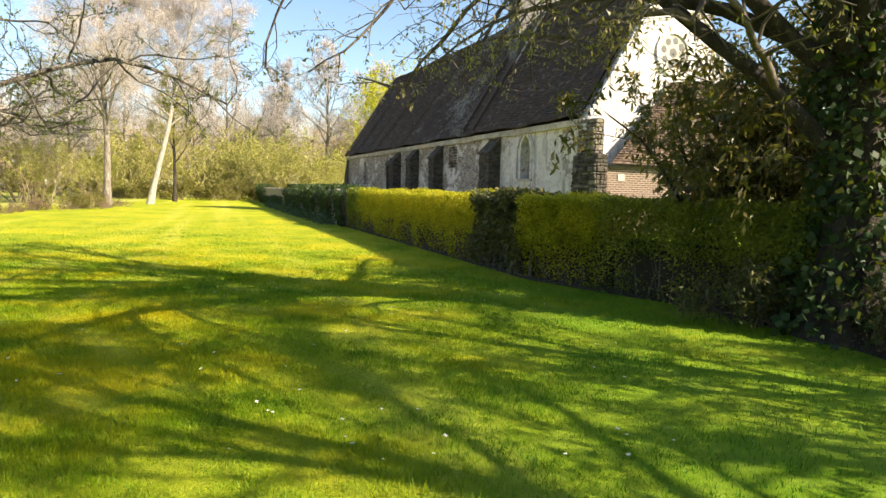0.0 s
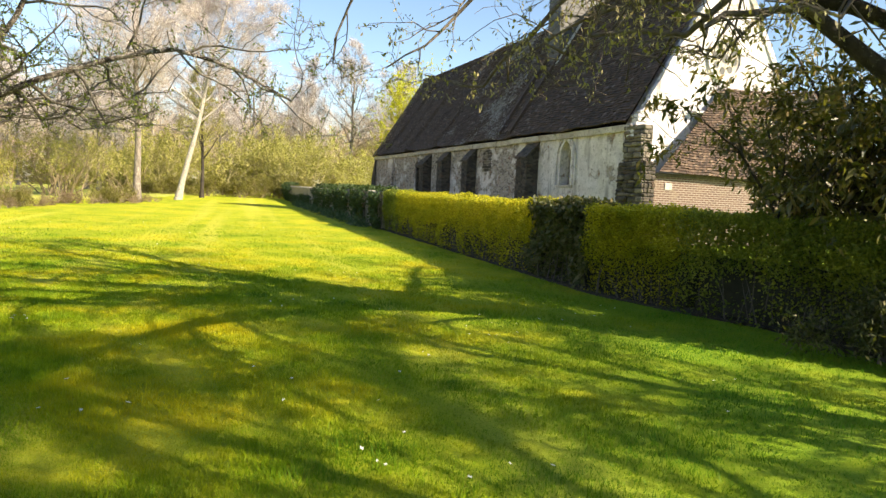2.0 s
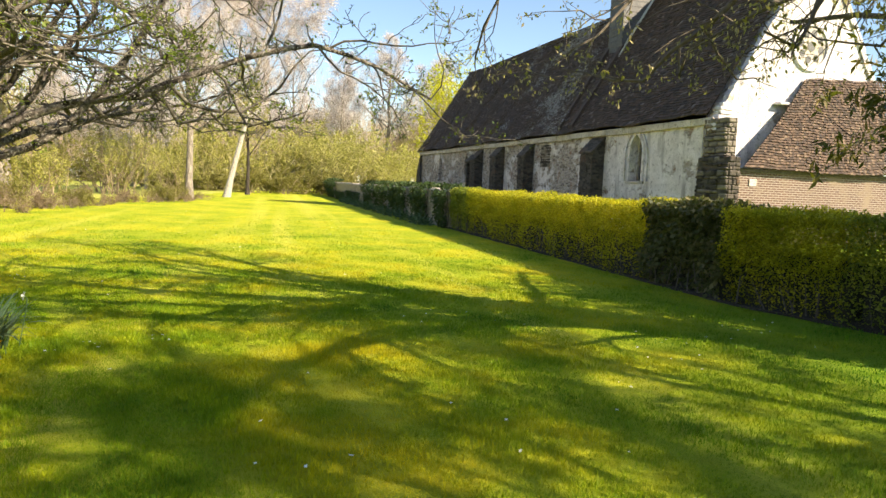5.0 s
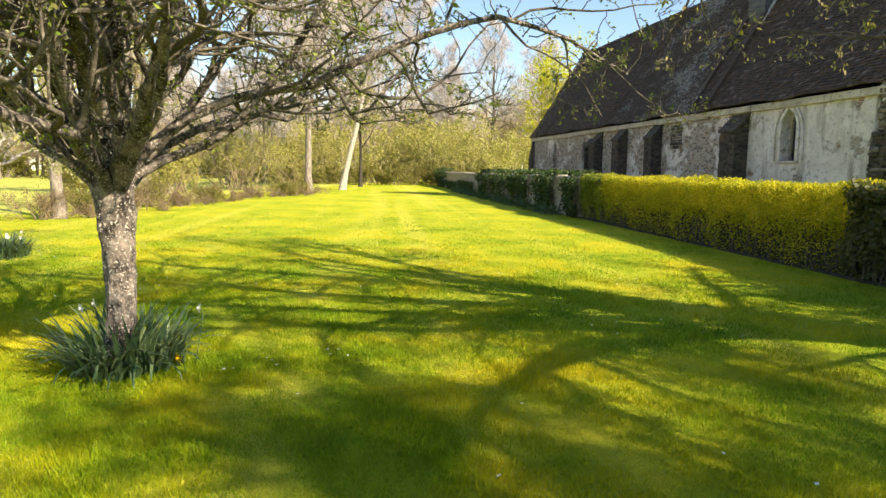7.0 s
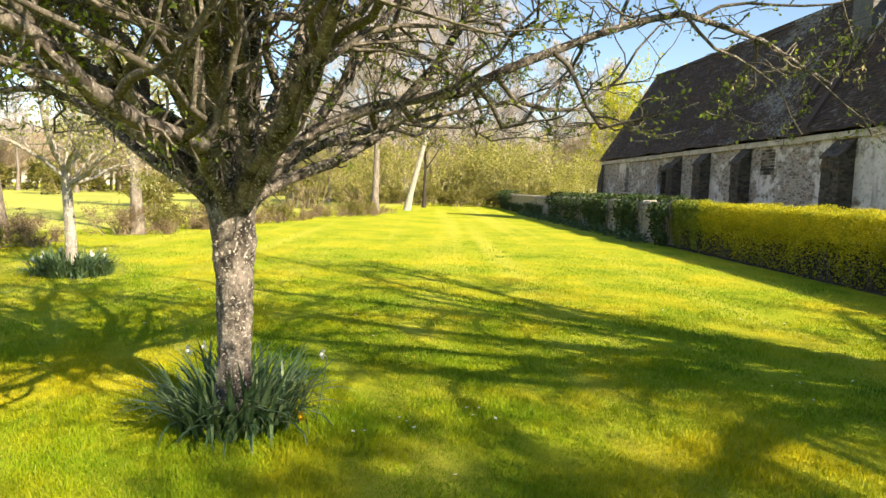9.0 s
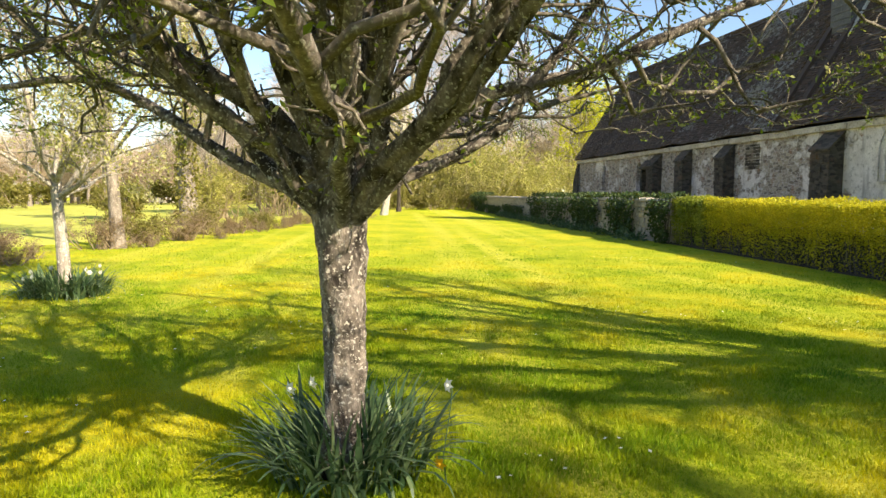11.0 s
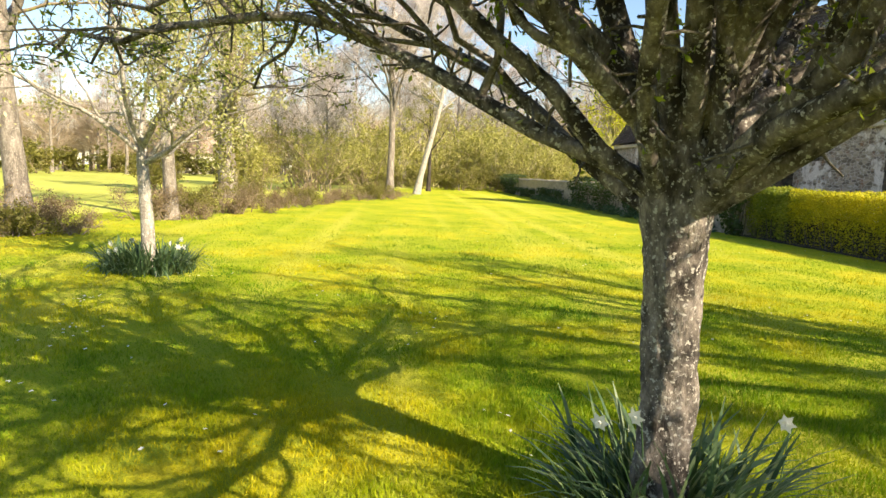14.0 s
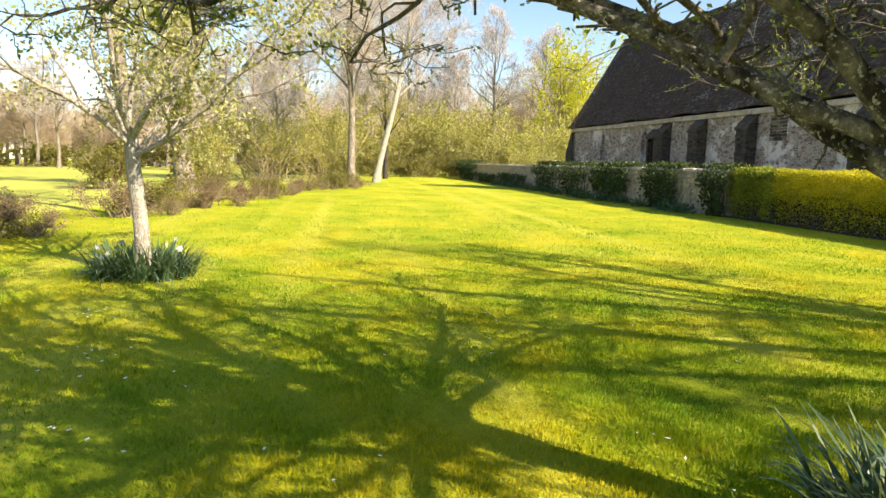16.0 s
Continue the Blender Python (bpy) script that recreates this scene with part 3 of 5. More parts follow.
    for kk in range(4):
        part("plank", boxes((19.45 + kk * 0.2, 19.64 + kk * 0.2, 0.004, 0.03, -0.1, 2.95)), WOOD, dr)
    part("hood", prism(bmesh.new(), [(0.004, 3.6), (0.4, 3.2), (0.4, 3.1), (0.004, 3.0)], "x", 19.36, 20.45), RUBBLE, dr)
    part("jamb", boxes((20.26, 20.42, 0.004, 0.34, -0.1, 3.05), bevel=0.02), RUBBLE, dr)
    # cornice under the eaves, in lengths
    s = 0.0
    while s < LEN - 0.3:
        e = min(LEN, s + rng.uniform(0.9, 1.6))
        j = rng.uniform(-0.02, 0.02)
        part("cornice_stone", boxes((s, e - 0.012, 0.004, 0.14 + j, EAVE - 0.26 + j, EAVE - 0.02), bevel=0.02), LIMESTONE, ch)
        s = e
    # buttresses with sloped caps
    for s0, s1, dep, top in ((6.1, 7.0, 0.55, 3.75), (12.25, 12.95, 0.5, 3.8), (15.65, 16.4, 0.5, 3.85), (18.6, 19.35, 0.5, 3.75)):
        bu = hold("buttress")
        bu.parent = ch
        bm = bmesh.new()
        prism(bm, [(0.002, -0.3), (dep, -0.3), (dep, top - 0.55), (0.002, top)], "x", s0, s1)
        part("buttress_body", bm, RUBBLE, bu, "blackened rubble stone")
        bm = bmesh.new()
        prism(bm, [(0.004, top + 0.005), (dep + 0.08, top - 0.6), (dep + 0.08, top - 0.52), (0.004, top + 0.1)], "x", s0 - 0.05, s1 + 0.05)
        part("buttress_cap", bm, RUBBLE, bu)
        s = -0.2
        zz = 0.0
        while zz < top - 0.75:
            h = rng.uniform(0.16, 0.27)
            x = s0 - 0.01
            while x < s1 - 0.05:
                w = min(rng.uniform(0.2, 0.42), s1 + 0.01 - x)
                part("stone", boxes((x + 0.008, x + w - 0.008, dep - 0.04, dep + rng.uniform(0.015, 0.05), zz + 0.008, zz + h - 0.008), bevel=0.012), RUBBLE, bu)
                x += w
            zz += h
    bm = bmesh.new()
    prism(bm, [(LEN - 0.1, -0.3), (LEN + 1.1, -0.3), (LEN + 0.8, 2.6), (LEN + 0.05, 3.9), (LEN - 0.1, 3.9)], "y", -0.75, 0.06)
    part("corner_buttress", bm, RUBBLE, ch)
    # near corner pier in courses
    pier = hold("corner_pier")
    pier.parent = ch
    part("pier_core", boxes((-0.6, 0.32, -0.28, 0.1, -0.3, 4.0), (-0.88, 0.42, -0.24, 0.22, -0.3, 2.82)), RUBBLE, pier)
    zz = 0.2
    while zz < 3.95:
        h = rng.uniform(0.09, 0.2)
        low = zz < 2.75
        a, b, y1 = (-0.9, 0.44, 0.22) if low else (-0.62, 0.34, 0.12)
        x = a
        while x < b - 0.06:
            w = min(rng.uniform(0.1, 0.42), b - x)
            part("stone", boxes((x + 0.003, x + w - 0.003, y1 - 0.05, y1 + rng.uniform(-0.01, 0.1), zz + 0.003, zz + h - 0.003 - rng.uniform(0, 0.04)), bevel=0.03), (RUBBLE if rng.uniform() < 0.8 else PIER_STONE) if low else PIER_STONE, pier)
            x += w
        y = y1 - 0.02
        while y > -0.22:
            w = rng.uniform(0.1, 0.3)
            part("stone", boxes((a - rng.uniform(0.01, 0.05), a + 0.05, max(-0.25, y - w + 0.003), y - 0.003, zz + 0.003, zz + h - 0.003 - rng.uniform(0, 0.03)), bevel=0.022), RUBBLE if low else PIER_STONE, pier)
            y -= w
        zz += h
    # gables: the near one rises above the roof as a parapet
    def gable(x0, x1, up):
        bm = bmesh.new()
        prism(bm, [(0, -0.3), (0, EAVE + up * 0.6), (-HALF, RIDGE + up), (-2 * HALF, EAVE + up * 0.6), (-2 * HALF, -0.3)], "x", x0, x1)
        return bm
    part("west_gable", gable(-0.02, 0.55, -0.16), GABLE, ch, "bright white render with worn edges")
    part("east_gable", gable(LEN - 0.5, LEN, -0.05), WALL, ch)
    rc = np.random.default_rng(9)
    for kk in range(22):
        t0, t1 = kk / 22, (kk + 1) / 22
        for sgn in (1, -1):
            y0, y1 = -HALF + sgn * HALF * (1 - t0), -HALF + sgn * HALF * (1 - t1)
            z0, z1 = EAVE + 0.02 + (RIDGE - EAVE) * t0, EAVE + 0.02 + (RIDGE - EAVE) * t1
            up = rc.uniform(0.05, 0.13)
            bm = bmesh.new()
            prism(bm, [(y0, z0 - 0.3), (y1, z1 - 0.3), (y1, z1 + up - rc.uniform(0, 0.04)), (y0, z0 + up)], "x", -0.07 - rc.uniform(0, 0.03), 0.1 + rc.uniform(0, 0.09))
            part("coping_stone", bm, GABLE, ch)
    # ragged kneeler at the foot of the gable
    for kk in range(7):
        z = EAVE - 0.45 + kk * 0.13
        part("kneeler_stone", boxes((-0.1 - rc.uniform(0, 0.05), 0.12 + rc.uniform(0, 0.14), -0.5, 0.1 + rc.uniform(0, 0.1) - 0.04 * kk, z, z + 0.115), bevel=0.02), GABLE, ch)
    # oculus
    oc = hold("window", None)
    oc.parent = ch
    ring = [(math.cos(t), math.sin(t)) for t in np.linspace(0, 2 * math.pi, 29)]
    oy, oz = -3.62, 6.64

    def annulus(r0, r1, x0, x1):
        bm = bmesh.new()
        for a, b in zip(ring[:-1], ring[1:]):
            prism(bm, [(oy + r0 * a[0], oz + r0 * a[1]), (oy + r0 * b[0], oz + r0 * b[1]), (oy + r1 * b[0], oz + r1 * b[1]), (oy + r1 * a[0], oz + r1 * a[1])], "x", x0, x1)
        return bm

    def disc(y, z, r, x0, x1):
        bm = bmesh.new()
        prism(bm, [(y + r * a, z + r * b) for a, b in ring[:-1]], "x", x0, x1)
        return bm
    part("window_frame", annulus(0.66, 0.8, -0.11, -0.024), GABLE, oc)
    part("tracery_disc", disc(oy, oz, 0.655, -0.05, -0.024), LIMESTONE, oc, "pierced stone tracery")
    for kk in range(8):
        a = kk * math.pi / 4 + 0.2
        part("pierced_light", disc(oy + 0.44 * math.cos(a), oz + 0.44 * math.sin(a), 0.125, -0.056, -0.046), SLATE, oc)
    part("pierced_light", disc(oy, oz, 0.17, -0.056, -0.046), SLATE, oc)
    # tiled roof
    make_tiles("roof", ch, lambda u, v: (0.14 + u * (LEN + 0.2 - 0.14), 0.24 - v * (HALF + 0.24), roof_z(u, v)), 170, 62, ROOF, "steep roof of dark brown flat tiles, sagging")
    bm = bmesh.new()
    prism(bm, [(-HALF, RIDGE - 0.06), (-2 * HALF - 0.3, EAVE - 0.4), (-2 * HALF - 0.3, EAVE - 0.3), (-HALF, RIDGE + 0.04)], "x", 0.56, LEN + 0.15)
    part("back_roof", bm, ROOF, ch)
    rng = np.random.default_rng(5)
    x = 0.16
    while x < LEN:
        bm = bmesh.new()
        j = rng.uniform(-0.02, 0.02)
        u = (x - 0.14) / (LEN + 0.06)
        z = roof_z(u, 1.0) + j
        prism(bm, [(-HALF + 0.14, z - 0.06), (-HALF + 0.06, z + 0.05), (-HALF - 0.06, z + 0.05), (-HALF - 0.14, z - 0.06)], "x", x, x + 0.37)
        part("ridge_tile", bm, ROOF, ch)
        x += 0.38
    # raised mortar fillets running down from the turret
    for s0 in (8.5, 9.55):
        bm = bmesh.new()
        lo, hi = (s0 - 0.14) / (LEN + 0.06), (s0 + 0.12) / (LEN + 0.06)
        va, vb = 0.02, 0.62
        prism(bm, [(0.24 - va * (HALF + 0.24), roof_z(lo, va) + 0.02), (0.24 - vb * (HALF + 0.24), roof_z(lo, vb) + 0.02), (0.24 - vb * (HALF + 0.24), roof_z(hi, vb) + 0.28), (0.24 - va * (HALF + 0.24), roof_z(hi, va) + 0.24)], "x", s0, s0 + 0.26)
        part("roof_fillet", bm, ROOF, ch)
    # bell turret astride the ridge, slate hung, with lead at its foot
    tu = hold("bell_turret")
    tu.parent = ch
    part("turret_body", boxes((8.6, 9.6, -5.4, -2.2, 7.2, 14.5)), SLATE, tu, "slate-hung bell turret")
    for kk in range(26):
        z = 7.9 + kk * 0.25
        part("slate_course", boxes((8.58 - 0.01 * (kk % 2), 9.62, -2.215, -2.175, z, z + 0.235), (8.57, 8.61, -5.4, -2.18, z, z + 0.235)), SLATE, tu)
    bm = bmesh.new()
    prism(bm, [(-2.0, 7.42), (-1.9, 7.35), (-1.9, 7.42), (-2.17, 7.86), (-2.17, 7.7)], "x", 8.5, 9.75)
    part("flashing", bm, LEAD, tu)
    bm = bmesh.new()
    for sx in (8.46, 9.63):
        prism(bm, [(-2.0, 7.5), (-3.75, 10.33), (-3.75, 10.5), (-2.0, 7.7)], "x", sx, sx + 0.12)
    part("side_flashing", bm, LEAD, tu)
    # brick annex in front of the gable under its own steep tiled roof
    an = hold("annex")
    an.parent = ch
    part("brick_wall", boxes((-0.6, -0.3, -9.5, -0.3, -0.3, 2.5)), BRICK, an, "red brick wall with pale joints")
    part("wall_plate", boxes((-0.66, -0.603, -9.4, -0.32, 2.4, 2.52), bevel=0.01), WOOD, an)
    part("notice_plate", boxes((-0.635, -0.603, -1.2, -0.9, 1.98, 2.2), bevel=0.006), LIMESTONE, an)
    def annex_roof(u, v):
        z = 2.5 + (3.05 + 0.5 * u) * v
        left = -0.36 - 3.05 * v - 0.12 * math.sin(v * 3.1)
        return (-0.86 + 0.76 * v, left + u * (-9.6 - left), z + 0.03 * math.sin(u * 9 + 1) + 0.015 * math.sin(u * 31 + v * 5))
    make_tiles("roof", an, annex_roof, 84, 36, ROOF_ANNEX, "brown flat tiles with pale lower edges", 0.055)
    part("small_ledge", boxes((-0.3, -0.03, -2.95, -2.25, 4.64, 4.73), bevel=0.02), GABLE, ch)
    return ch


def roof_z(u, v):
    sag = 0.22 * math.sin(math.pi * min(1, max(0, (u - 0.25) / 0.72))) * v
    flare = 0.25 * (1 - v) ** 3
    step = 0.13 if u < 0.325 else 0.0
    return EAVE - 0.2 + step * min(1, 3 * v) + flare + (RIDGE - EAVE + 0.22) * v - sag + 0.035 * math.sin(u * 37 + v * 3) + 0.03 * math.sin(u * 81 + 2 * v)


def make_tiles(name, parent, fn, nu, nv, material, label, lip=0.035):
    """Overlapping flat tiles: every tile a slab of its own, lifted at its lower edge."""
    rng = np.random.default_rng(nu)
    vs = []
    for j in range(nv):
        v0, v1 = j / nv, min(1.0, (j + 1.5) / nv)
        shift = 0.5 * (j % 2)
        for i in range(nu + 1):
            u0, u1 = max(0, (i - shift + 0.03) / nu), min(1, (i + 1 - shift - 0.03) / nu)
            if u1 - u0 < 0.1 / nu:
                continue
            a, b, c, d = (Vector(fn(u0, v0)), Vector(fn(u1, v0)), Vector(fn(u1, v1)), Vector(fn(u0, v1)))
            n = (b - a).cross(d - a).normalized()
            if n.z < 0:
                n = -n
            up = lip + rng.uniform(-0.01, 0.024)
            sl = (d - a).normalized() * rng.uniform(-0.02, 0.02)
            a2, b2 = a + n * up + sl, b + n * (up + rng.uniform(-0.006, 0.006)) + sl
            vs.append((a2, b2, c + n * 0.004, d + n * 0.004))
            vs.append((a - n * 0.02, b - n * 0.02, b2, a2))
    v = np.array([[tuple(p) for p in q] for q in vs])
    # weld the front lip to its slab
    k = len(v) // 2
    flat = v.reshape(-1, 3)
    faces = []
    for t in range(k):
        o = t * 8
        faces.append((o, o + 1, o + 2, o + 3))
        faces.append((o + 4, o + 5, o + 1, o))
    me = mesh_from(name, flat, faces, material)
    child(name, me, parent, label)


make_church()


# ---- garden wall and hedges ----
HD = unit(np.array([-0.405, 1.0, 0.0]))
HN = np.array([-HD[1], HD[0], 0.0])


def along(d, out=0.0, z=0.0):
    """A place d metres along the hedge line from y = 8, out metres towards the lawn."""
    p = on_line(np.array([float(d)]), np.array([float(out)]))[0]
    return np.array([p[0], p[1], gz(p[0], p[1]) + z])


def on_line(d, o):
    y = 8.0 + HD[1] * d
    return np.stack([HX(y), y, 0 * y], -1) + HN[None, :] * o[:, None]


def hedge_piece(label, d0, d1, depth, height, leaf, size, density, seed, hang=0.1, bulge=0.12, gap=None):
    rng = np.random.default_rng(seed)
    hd = tagged(hold("hedge", Matrix.Translation(along((d0 + d1) / 2, -depth / 2))), label, "hedge")
    base = Vector(along((d0 + d1) / 2, -depth / 2))
    area = (d1 - d0) * (height * 2 + depth) + 2 * depth * height
    n = int(area * density)
    d = rng.uniform(d0, d1, n)
    per = 2 * height + depth
    s = rng.uniform(0, per, n)
    o = np.where(s < height, 0.0, np.where(s < height + depth, -(s - height), -depth))
    z = np.where(s < height, s, np.where(s < height + depth, height, per - s))
    nl = np.where(s < height, 1.0, np.where(s < height + depth, 0.0, -1.0))
    nz = np.where((s >= height) & (s < height + depth), 1.0, 0.0)
    wob = np.array([noise.noise(Vector((a * 1.3, b * 1.6, c * 1.6 + seed))) for a, b, c in zip(d, o, z)])
    push = bulge * wob - rng.exponential(0.05, n) - 0.06 * (1 - np.minimum(1, z / 0.5)) * (nl > 0)
    o = o + nl * push
    z = z + nz * push * 0.7
    P = on_line(d, o)
    P[:, 2] = ground_z(P[:, 0], P[:, 1]) + z
    N = HN[None, :] * nl[:, None] + np.array([0, 0, 1.0])[None, :] * nz[:, None]
    m = int(n * 0.55)
    d2, o2 = rng.uniform(d0, d1, m), -rng.uniform(0.05, depth - 0.05, m)
    z2 = height - 0.02 - rng.uniform(0.0, 1.0, m) ** 1.3 * 0.75
    P2 = on_line(d2, o2)
    P2[:, 2] = ground_z(P2[:, 0], P2[:, 1]) + z2
    P, N = np.concatenate([P, P2]), np.concatenate([N, np.tile(np.array([0, 0, 1.0]), (m, 1))])
    d, z, nl = np.concatenate([d, d2]), np.concatenate([z, z2]), np.concatenate([nl, np.zeros(m)])
    n = n + m
    # fewer leaves low in front, so the core's painted shade shows there
    thin = (nl > 0) & (z < 0.85) & (rng.uniform(0, 1, n) > 0.22 + 0.9 * z)
    P, N, d, z, nl = P[~thin], N[~thin], d[~thin], z[~thin], nl[~thin]
    n = len(d)
    if gap:
        g = ((d - gap[0]) / gap[2]) ** 2 + ((z - gap[1]) / gap[3]) ** 2 < rng.uniform(0.0, 1.3, n)
        keep = ~(g & (nl > 0))
        P, N = P[keep], N[keep]
    q = surface_leaves(rng, P, N, size, 0.6, 0.025, hang, 0.55) - np.array(base)
    child("foliage", quads_mesh("foliage", q, leaf), hd, kind="stuff")
    # closed core whose near-black colour stands in for the hedge's inner shade
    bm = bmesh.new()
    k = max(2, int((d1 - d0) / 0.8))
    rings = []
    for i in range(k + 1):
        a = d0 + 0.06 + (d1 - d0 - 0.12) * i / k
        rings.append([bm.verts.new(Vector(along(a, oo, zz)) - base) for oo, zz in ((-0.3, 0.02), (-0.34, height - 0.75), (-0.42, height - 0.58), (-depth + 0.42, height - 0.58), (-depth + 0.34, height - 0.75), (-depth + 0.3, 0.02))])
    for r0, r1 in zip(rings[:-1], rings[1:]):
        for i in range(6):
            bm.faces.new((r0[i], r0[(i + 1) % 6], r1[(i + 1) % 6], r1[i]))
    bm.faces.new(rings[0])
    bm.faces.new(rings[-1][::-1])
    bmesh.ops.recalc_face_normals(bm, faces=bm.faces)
    part("core", bm, HEDGE_SHADE, hd)
    # stems at the foot
    tb = Tubes()
    for i in range(int((d1 - d0) * 9)):
        a = rng.uniform(d0 + 0.05, d1 - 0.05)
        p = along(a, rng.uniform(-0.25, -0.02), -0.03)
        tip = p + HN * rng.uniform(-0.05, 0.12) + HD * rng.normal(0, 0.12) + np.array([0, 0, rng.uniform(0.35, 0.8)])
        tb.add(np.array([p, (p + tip) / 2 + rng.normal(0, 0.02, 3), tip]) - np.array(base), [0.012, 0.009, 0.004], 4)
    child("stemwork", tb.mesh("stems", TWIG), hd, kind="stuff")
    return hd


hedge_piece("clipped dark green hedge with a hollow at its foot", -0.9, 2.0, 1.0, 1.36, LEAF_MIXED, 0.045, 2400, 11, bulge=0.22, gap=(1.25, 0.5, 0.36, 0.45))
hedge_piece("clipped yellow-green garden hedge", 2.0, 3.5, 0.95, 1.36, LEAF_HEDGE, 0.036, 3600, 12, bulge=0.2)
hedge_piece("dark narrow-leaved bush clipped into the hedge", 3.5, 5.5, 1.0, 1.37, LEAF_DARK, 0.085, 1500, 13, 0.6, 0.24)
hedge_piece("clipped yellow-green garden hedge", 5.5, 15.2, 0.95, 1.34, LEAF_HEDGE, 0.042, 2400, 14, bulge=0.2)
hedge_piece("dark overgrown end of the hedge, grown through with ivy", 15.2, 17.1, 1.0, 1.34, LEAF_MIXED, 0.055, 1700, 15, bulge=0.24)

WALL_D0, WALL_D1 = 17.2, 53.5


def make_garden_wall():
    gw = tagged(hold("garden_wall", Matrix.Translation(along((WALL_D0 + WALL_D1) / 2))), "low rubble garden wall partly grown over with ivy", "wall", kind="structure")
    base = Vector(along((WALL_D0 + WALL_D1) / 2))
    rng = np.random.default_rng(21)
    def top(d):
        return 1.28 - 0.12 * min(1, max(0, (d - 20) / 30))
    bm = bmesh.new()
    k = 60
    rings = []
    for i in range(k + 1):
        a = WALL_D0 + (WALL_D1 - WALL_D0) * i / k
        j = rng.uniform(-0.015, 0.015)
        rings.append([bm.verts.new(Vector(along(a, oo, zz)) - base) for oo, zz in ((0.0 + j, -0.1), (-0.05 + j, top(a)), (-0.45, top(a)), (-0.5, -0.1))])
    for r0, r1 in zip(rings[:-1], rings[1:]):
        for i in range(4):
            bm.faces.new((r0[i], r0[(i + 1) % 4], r1[(i + 1) % 4], r1[i]))
    bm.faces.new(rings[0])
    bm.faces.new(rings[-1][::-1])
    bmesh.ops.recalc_face_normals(bm, faces=bm.faces)
    part("rubble_body", bm, GARDEN_WALL, gw)
    a = WALL_D0
    while a < WALL_D1 - 0.2:
        w = min(rng.uniform(0.5, 0.95), WALL_D1 - a)
        t = top(a) + rng.uniform(-0.015, 0.015)
        bm = bmesh.new()
        v = [bm.verts.new(Vector(along(a + x, oo, t + zz)) - base) for x, oo, zz in ((0.01, 0.02, 0.003), (w - 0.01, 0.02, 0.003), (w - 0.01, -0.52, 0.003), (0.01, -0.52, 0.003), (0.03, -0.02, 0.09), (w - 0.03, -0.02, 0.09), (w - 0.03, -0.48, 0.09), (0.03, -0.48, 0.09))]
        for f in ((0, 3, 2, 1), (4, 5, 6, 7), (0, 1, 5, 4), (1, 2, 6, 5), (2, 3, 7, 6), (3, 0, 4, 7)):
            bm.faces.new([v[i] for i in f])
        part("coping_stone", bm, LIMESTONE, gw)
        a += w
    # face stones in the bare places
    for d0, d1 in ((18.2, 19.7), (21.7, 23.1), (30.0, 33.0)):
        z = 0.1
        while z < 1.1:
            h = rng.uniform(0.12, 0.2)
            x = d0
            while x < d1:
                w = rng.uniform(0.16, 0.36)
                pr = rng.uniform(0.0, 0.03)
                bm = bmesh.new()
                v = [bm.verts.new(Vector(along(x + xx, oo, z + zz)) - base) for xx, oo, zz in ((0.01, -0.08, 0.01), (w - 0.01, -0.08, 0.01), (w - 0.01, -0.08, h - 0.01), (0.01, -0.08, h - 0.01), (0.025, 0.01 + pr, 0.025), (w - 0.025, 0.01 + pr, 0.025), (w - 0.025, pr, h - 0.025), (0.025, pr, h - 0.025))]
                for f in ((0, 1, 5, 4), (1, 2, 6, 5), (2, 3, 7, 6), (3, 0, 4, 7), (4, 5, 6, 7)):
                    bm.faces.new([v[i] for i in f])
                bmesh.ops.recalc_face_normals(bm, faces=bm.faces)
                part("stone", bm, GARDEN_WALL, gw)
                x += w
            z += h


make_garden_wall()


def ivy_on_wall(label, d0, d1, seed, height=1.32, density=700):
    rng = np.random.default_rng(seed)
    n = int((d1 - d0) * 2.2 * density)
    d = rng.uniform(d0, d1, n)
    s = rng.uniform(0, height + 0.6, n)
    up = s < height
    mid, half = (d0 + d1) / 2, (d1 - d0) / 2
    edge = np.array([noise.noise(Vector((a * 1.1, b * 2.0, seed))) for a, b in zip(d, s)])
    keep = (np.abs(d - mid) / half) < 0.5 + 0.5 * edge + 0.62 * np.minimum(s, height) / height
    d, s, up = d[keep], s[keep], up[keep]
    n = len(d)
    o = np.where(up, 0.1 + 0.16 * np.sin(np.minimum(s, height) / height * 2.2), 0.1 - (s - height)) + rng.normal(0, 0.05, n)
    z = np.where(up, s, height + 0.12)
    P = on_line(d, o)
    P[:, 2] = ground_z(P[:, 0], P[:, 1]) + z + rng.normal(0, 0.03, n)
    N = np.where(up[:, None], HN[None, :], np.array([0, 0, 1.0])[None, :])
    low = np.full(n, height < 1.0) & ~up
    P, N = P[~low], N[~low]
    base = along(mid, 0.1)
    iv = tagged(hold("ivy", Matrix.Translation(base)), label, "ivy")
    child("leafage", quads_mesh("leaves", surface_leaves(rng, P, N, 0.085, 0.9, 0.03, 0.35, 0.5) - base, LEAF_IVY), iv, kind="stuff")
    tb = Tubes()
    for i in range(14):
        a = rng.uniform(d0 + 0.3, d1 - 0.3)
        pts = [along(a + 0.1 * math.sin(t * 5 + i), 0.05, t * height) - base for t in np.linspace(0, 1, 6)]
        tb.add(pts, np.linspace(0.018, 0.006, 6), 4)
    child("stemwork", tb.mesh("stems", TWIG), iv, kind="stuff")


